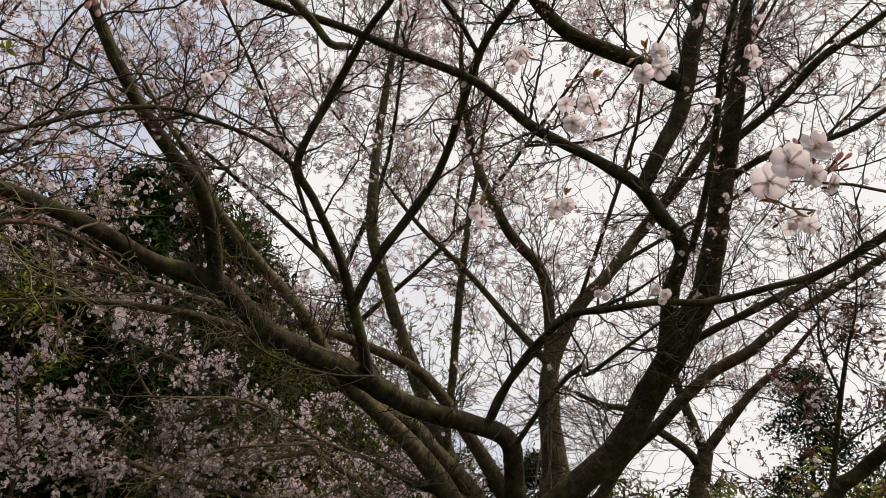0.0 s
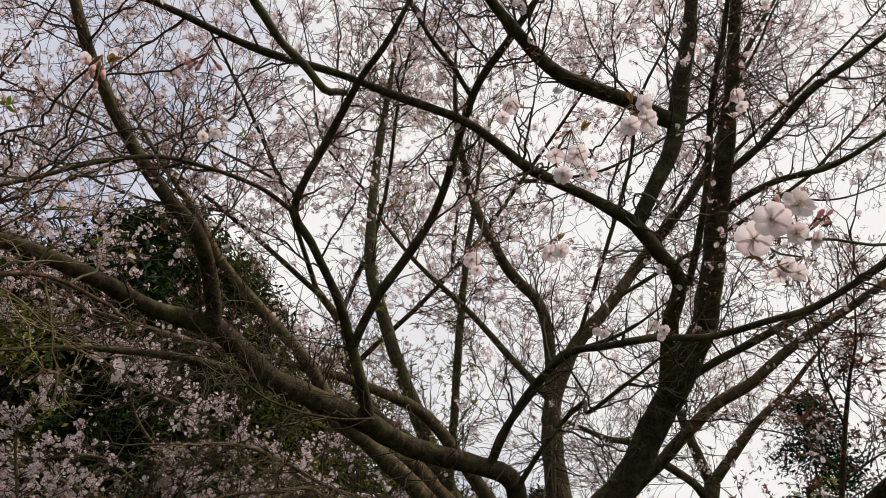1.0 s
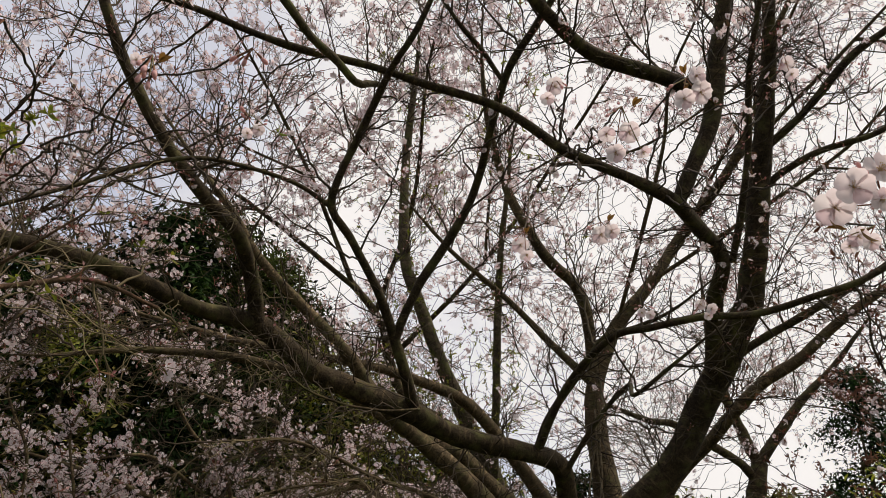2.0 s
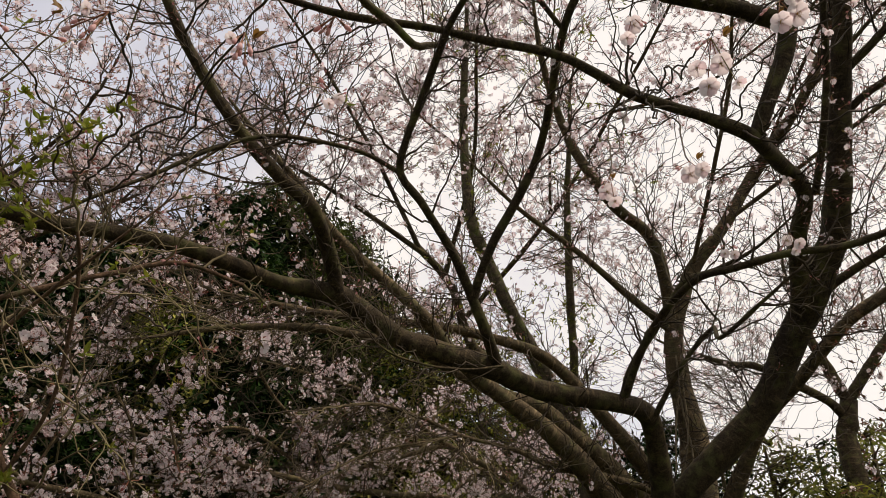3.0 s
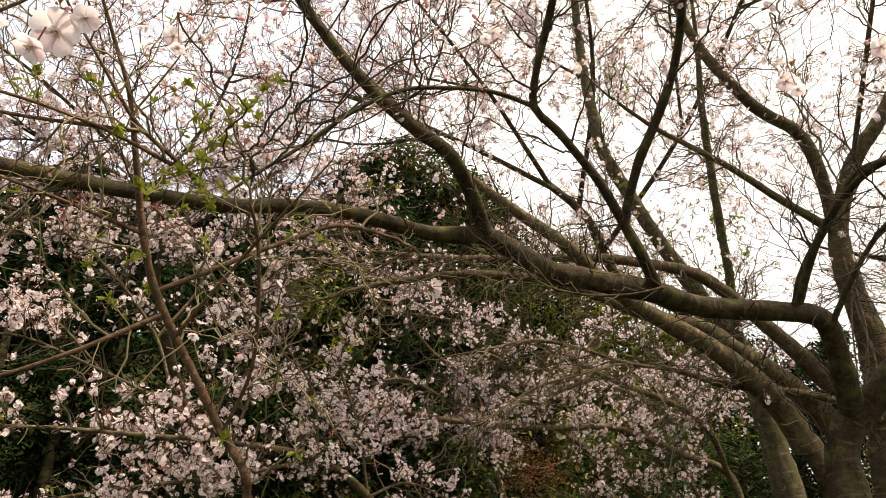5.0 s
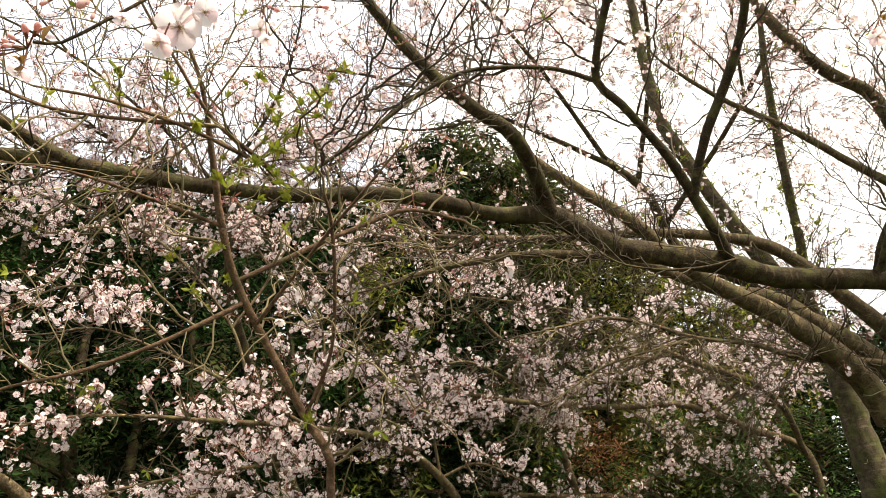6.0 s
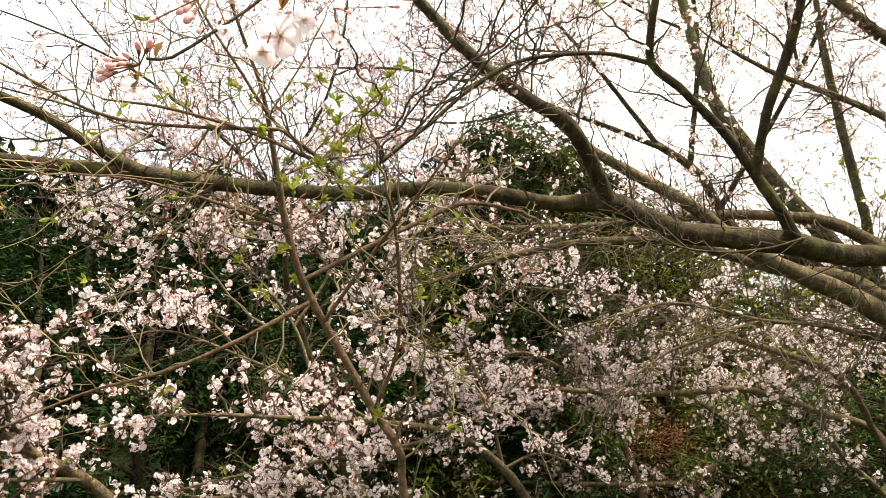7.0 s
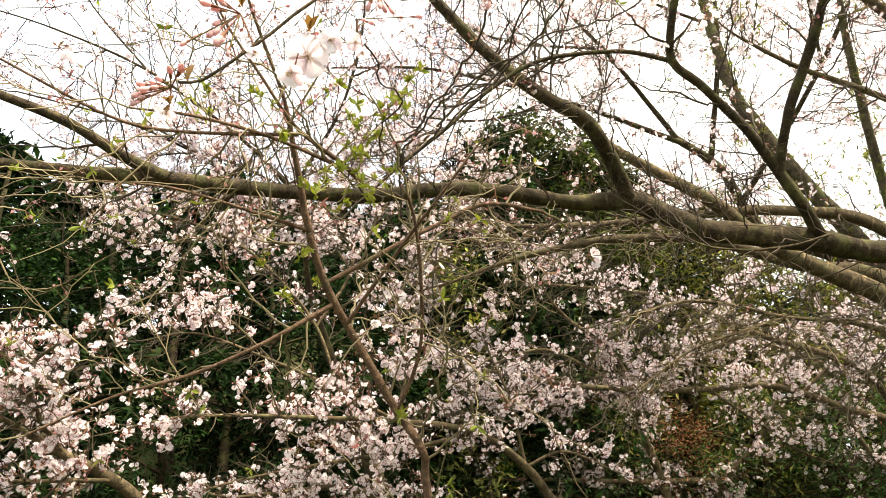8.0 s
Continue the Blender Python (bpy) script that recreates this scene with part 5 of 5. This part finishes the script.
# trunks of the trees in bloom, down to the ground
limb("blooming_2", "trunk", [(-1.7, 5.0, -0.2, 0.08), (-1.75, 4.9, 0.7, 0.055), (-1.85, 4.6, 1.4, 0.042), (-1.97, 4.40, 1.80, 0.033)])
limb("blooming_3", "trunk", [(-2.7, 2.6, -0.2, 0.07), (-2.75, 2.55, 0.7, 0.055), (-2.95, 2.3, 1.4, 0.04), (-3.05, 2.18, 1.80, 0.03)])

twigs_on("main", 11.0, 0.36, 0.6, 0.18)
twigs_on("back", 13.0, 0.38, 0.5, 0.24)
twigs_on("moss", 13.0, 0.46, 0.5, 0.3)
twigs_on("canopy", 9.5, 0.50, 0.5, 0.50)
twigs_on("high", 8.5, 0.40, 0.5, 0.42)
twigs_on("edge", 11.0, 0.34, 0.5, 0.7)
twigs_on("right", 9.0, 0.7, 0.6, 0.3)
twigs_on("stem", 10.0, 0.36, 0.1, 0.16, 1, 0.1, 0.5)
twigs_on("blooming_1", 40.0, 0.19, 0.2, 0.75, 1, 0.15)
twigs_on("blooming_2", 62.0, 0.12, 0.2, 0.75, 1, 0.2)
twigs_on("blooming_3", 60.0, 0.13, 0.2, 0.75, 1, 0.2)
# a thicket of bare, pale, hanging twigs under the long boughs
thicket = Tubes()
bare = {"tips": [], "ways": []}
for pts, rad in TREES["back"]["limbs"]:
    for i in np.flatnonzero((rad < 0.03) & (pts[:, 0] < -0.15) & (pts[:, 2] < 3.3)):
        way = np.array([rng.normal(-0.3, 0.5), rng.normal(-0.1, 0.4), rng.uniform(-0.9, 0.3)])
        twig(bare, thicket, pts[i], way, rng.uniform(0.2, 0.5), rng.uniform(0.002, 0.0034), 1, -0.3, 0.0, 1.2)
part("dry_twigs", thicket.mesh("dry_twigs", PALETWIG), TREES["back"]["ob"], "bare pale hanging twigs", "stuff")
finish("main", NEAR_CLUSTERS, 0.45, 0.8, single=300, branchlets=300)
finish("back", NEAR_CLUSTERS, 0.45, 0.8, single=200, branchlets=240)
finish("canopy", FAR_CLUSTERS, 0.25, 1.1, branchlets=150)
finish("moss", NEAR_CLUSTERS, leafy=0.6, branchlets=80)

# ivy leaves all round the mossy trunk and up its limbs
stems = np.concatenate([np.repeat(p[r > 0.02], 4, axis=0) for p, r in TREES["moss"]["limbs"]])
out = rng.normal(size=stems.shape)
scatter("ivy", [SPRIG], stems + out * 0.045, out, rng.uniform(0.5, 0.95, len(stems)), [OLIVE], TREES["moss"]["ob"], "small olive ivy leaves climbing the trunk")
finish("high", NEAR_CLUSTERS, 0.45, single=150, branchlets=150)
finish("right", FAR_CLUSTERS, branchlets=60)
finish("edge", NEAR_CLUSTERS, 0.5, 0.8, leafy=0.75, branchlets=60)
finish("stem", NEAR_CLUSTERS, 0.75, leafy=0.4, single=60, branchlets=200)
finish("blooming_1", FAR_CLUSTERS, 0.10, 1.05)
finish("blooming_2", BLOOM_CLUSTERS, 0.10, 0.78, single=300)
finish("blooming_3", BLOOM_CLUSTERS, 0.10, 0.75, single=300)


# ---- evergreens on the bank ----
LEAF = (np.array([(0, 0, 0), (0.5, -0.16, 0.05), (1, 0, -0.06), (0.5, 0.16, 0.05)]), np.array([(0, 1, 2, 3)]), np.array([0]))


def evergreen(x, y, top, reach, mat, label, leaves=5000, leaf=0.11, shape=0.6, name="evergreen_tree", template=LEAF, trunk=0.12, tuft=60, wide_tuft=1.0):
    z0 = ground_height(x, y)
    ob = tagged(new(name), label, "tree", "evergreens on the bank")
    tube = Tubes()
    height = top - z0
    rows = [(x + 0.1 * noise.noise((x, y, s * 3)), y + 0.1 * noise.noise((y, x, s * 3)), z0 - 0.2 + (height * 0.97 + 0.2) * s, trunk * (1 - 0.9 * s)) for s in (0, 0.2, 0.4, 0.6, 0.8, 1)]
    p = curve_points(rows, 0.15)
    tube.add(p[:, :3], p[:, 3], 9)
    part("trunk", tube.mesh("trunk", BARK), ob)
    boughs = Tubes()
    places, ways = [], []
    clumps = max(24, leaves // tuft)
    for _ in range(clumps):
        s = rng.uniform(0.05, 1.0) ** 0.8
        wide = reach * (1 - s) ** shape * (0.55 + 0.45 * min(1, s / 0.15)) + 0.12
        a = rng.uniform(0, 2 * math.pi)
        q = wide * rng.uniform(0.45, 1.1)
        hub = np.array([x, y, z0 + height * s])
        end = hub + np.array([q * math.cos(a), q * math.sin(a), rng.uniform(-0.15, 0.25) * q])
        foot = hub - np.array([0, 0, 0.25 * q])
        boughs.add(np.array([foot, (foot + end) / 2 + np.array([0, 0, 0.06 * q]), end]), np.array([0.018, 0.012, 0.004]), 4)
        m = int(tuft * rng.uniform(0.6, 1.4))
        spread = rng.uniform(0.11, 0.24) * wide_tuft
        c = end + rng.normal(size=(m, 3)) * spread * np.array([1, 1, 0.38]) - np.outer(rng.uniform(0, 0.5, m), end - hub)
        c[:, 2] -= 0.9 * np.linalg.norm((c - end)[:, :2], axis=1) ** 2 / spread * 0.5          # each tuft droops at its rim
        places.append(c)
        ways.append(rng.normal(size=(m, 3)) * 0.5 + np.array([0, 0, 0.8]) + 0.5 * unit(end - hub))
    places, ways = np.concatenate(places), np.concatenate(ways)
    places[:, 2] = np.minimum(places[:, 2], top + 0.1)
    part("boughs", boughs.mesh("boughs", BARK), ob, kind="stuff")
    scatter("leaves", [template], places, ways, leaf * rng.uniform(0.6, 1.3, len(places)), [mat], ob)
    return ob


GREEN = "dense dark evergreen tree on the wooded bank"
# degrees to the left of +y, distance, degrees of the top above the eye, width of the crown
for turn, far, up, reach in ((75, 7.0, 29, 1.5), (65, 7.2, 28, 1.5), (57, 7.6, 28, 1.5), (49, 7.6, 28.5, 1.4), (41, 8.0, 29, 1.4), (33, 8.0, 29, 1.4),
                             (26, 7.8, 30.5, 1.4), (21.5, 8.6, 32.5, 1.8), (17.5, 9.0, 29.5, 1.5), (15, 9.7, 26.5, 1.5), (8, 10.0, 21, 1.6), (1, 10.2, 18, 1.6), (-6, 10.6, 15, 1.6), (-13, 10, 11.5, 1.4),
                             (-20, 9.5, 12, 1.4), (-27, 11, 11.5, 1.6), (-35, 11, 12, 1.6),
                             (22, 8.3, 21.5, 1.2), (3, 10.2, 13, 1.3), (-3, 10.2, 12, 1.3), (69, 6.9, 23, 1.4), (60, 6.9, 22, 1.4), (52, 7.0, 23, 1.4), (45, 7.2, 22, 1.3), (37, 7.4, 23, 1.3), (29, 7.4, 24, 1.2),
                             (70, 6.2, 17, 1.3), (59, 6.0, 16, 1.2), (48, 6.6, 15, 1.2), (37, 6.8, 16, 1.2), (27, 8.0, 15, 1.2), (16, 9.6, 13, 1.2), (5, 10.2, 12, 1.3), (-16, 8.6, 8, 1.3), (-9, 8.4, 14, 1.2), (-13.5, 8.8, 12.5, 1.3), (-11, 9.6, 10.5, 2.0), (-7, 9.0, 13, 1.5)):
    a = radians(turn)
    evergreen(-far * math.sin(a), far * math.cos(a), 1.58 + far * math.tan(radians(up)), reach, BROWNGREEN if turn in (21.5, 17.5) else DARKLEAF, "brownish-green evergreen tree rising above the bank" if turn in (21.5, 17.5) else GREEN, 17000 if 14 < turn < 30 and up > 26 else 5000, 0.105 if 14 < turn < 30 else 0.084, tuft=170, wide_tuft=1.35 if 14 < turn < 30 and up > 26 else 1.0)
for turn, far, up, reach in ((19, 8.4, 18, 0.9), (12, 8.7, 23.5, 1.0), (8, 8.9, 24, 1.0), (4.5, 9.1, 21, 0.9), (0, 9.2, 17, 0.9), (9, 8.5, 10, 0.6), (-17, 8.4, 12.5, 1.0), (-23, 8.8, 12.5, 1.0), (30, 7.2, 22, 0.8),
                             (-28, 7.6, 11, 1.0), (-33, 7.8, 12, 1.0), (-13, 7.6, 8, 0.8), (-20, 7.4, 9, 0.9)):
    a = radians(turn)
    evergreen(-far * math.sin(a), far * math.cos(a), 1.58 + far * math.tan(radians(up)), reach, OLIVE, "olive-green thicket of drooping leaves below the bank", 6000, 0.084)
for turn, far, up, reach in ((26, 7.6, 8, 0.9), (20, 7.9, 9, 0.9), (31, 7.2, 7, 0.8), (12, 8.1, 4.5, 0.6), (15, 8.2, 6.5, 0.8), (8, 8.2, 9, 0.9), (3, 8.2, 9, 0.9), (-2, 8.3, 8, 0.9), (17, 8.6, 10, 0.8)):
    a = radians(turn)
    evergreen(-far * math.sin(a), far * math.cos(a), 1.58 + far * math.tan(radians(up)), reach, MIDGREEN, "mid-green feathery shrub under the blossoming trees", 5200, 0.058)
for turn, far, up in ((74, 10.5, 26), (66, 10.5, 27), (58, 10.5, 26), (50, 10.5, 27), (42, 10.8, 26), (34, 10.8, 27), (26, 11, 27), (18, 11.5, 23), (9, 12, 18.5), (1, 12, 15)):
    a = radians(turn)
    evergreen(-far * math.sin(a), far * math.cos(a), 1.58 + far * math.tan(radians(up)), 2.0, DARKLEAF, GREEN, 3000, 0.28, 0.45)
evergreen(2.53, 4.49, 3.07, 0.30, SPROUT, "slender sapling with bright yellow-green leaves", 500, 0.06, 0.8, name="sapling", trunk=0.02, tuft=18, wide_tuft=0.5)
evergreen(-1.82, 7.85, 2.75, 0.36, RUST, "withered rust-brown conifer among the green", 6500, 0.042, trunk=0.04)
# unseen trees added behind the camera, to hold back the low sky light
for turn, far in ((130, 9.0), (150, 9.5), (170, 9.0), (190, 9.5), (210, 9.0), (230, 10.0)):
    a = radians(turn)
    evergreen(-far * math.sin(a), far * math.cos(a), 8.5, 2.4, DARKLEAF, "tall dark evergreen tree added out of view to block low sky light", 1500, 0.42, 0.45)
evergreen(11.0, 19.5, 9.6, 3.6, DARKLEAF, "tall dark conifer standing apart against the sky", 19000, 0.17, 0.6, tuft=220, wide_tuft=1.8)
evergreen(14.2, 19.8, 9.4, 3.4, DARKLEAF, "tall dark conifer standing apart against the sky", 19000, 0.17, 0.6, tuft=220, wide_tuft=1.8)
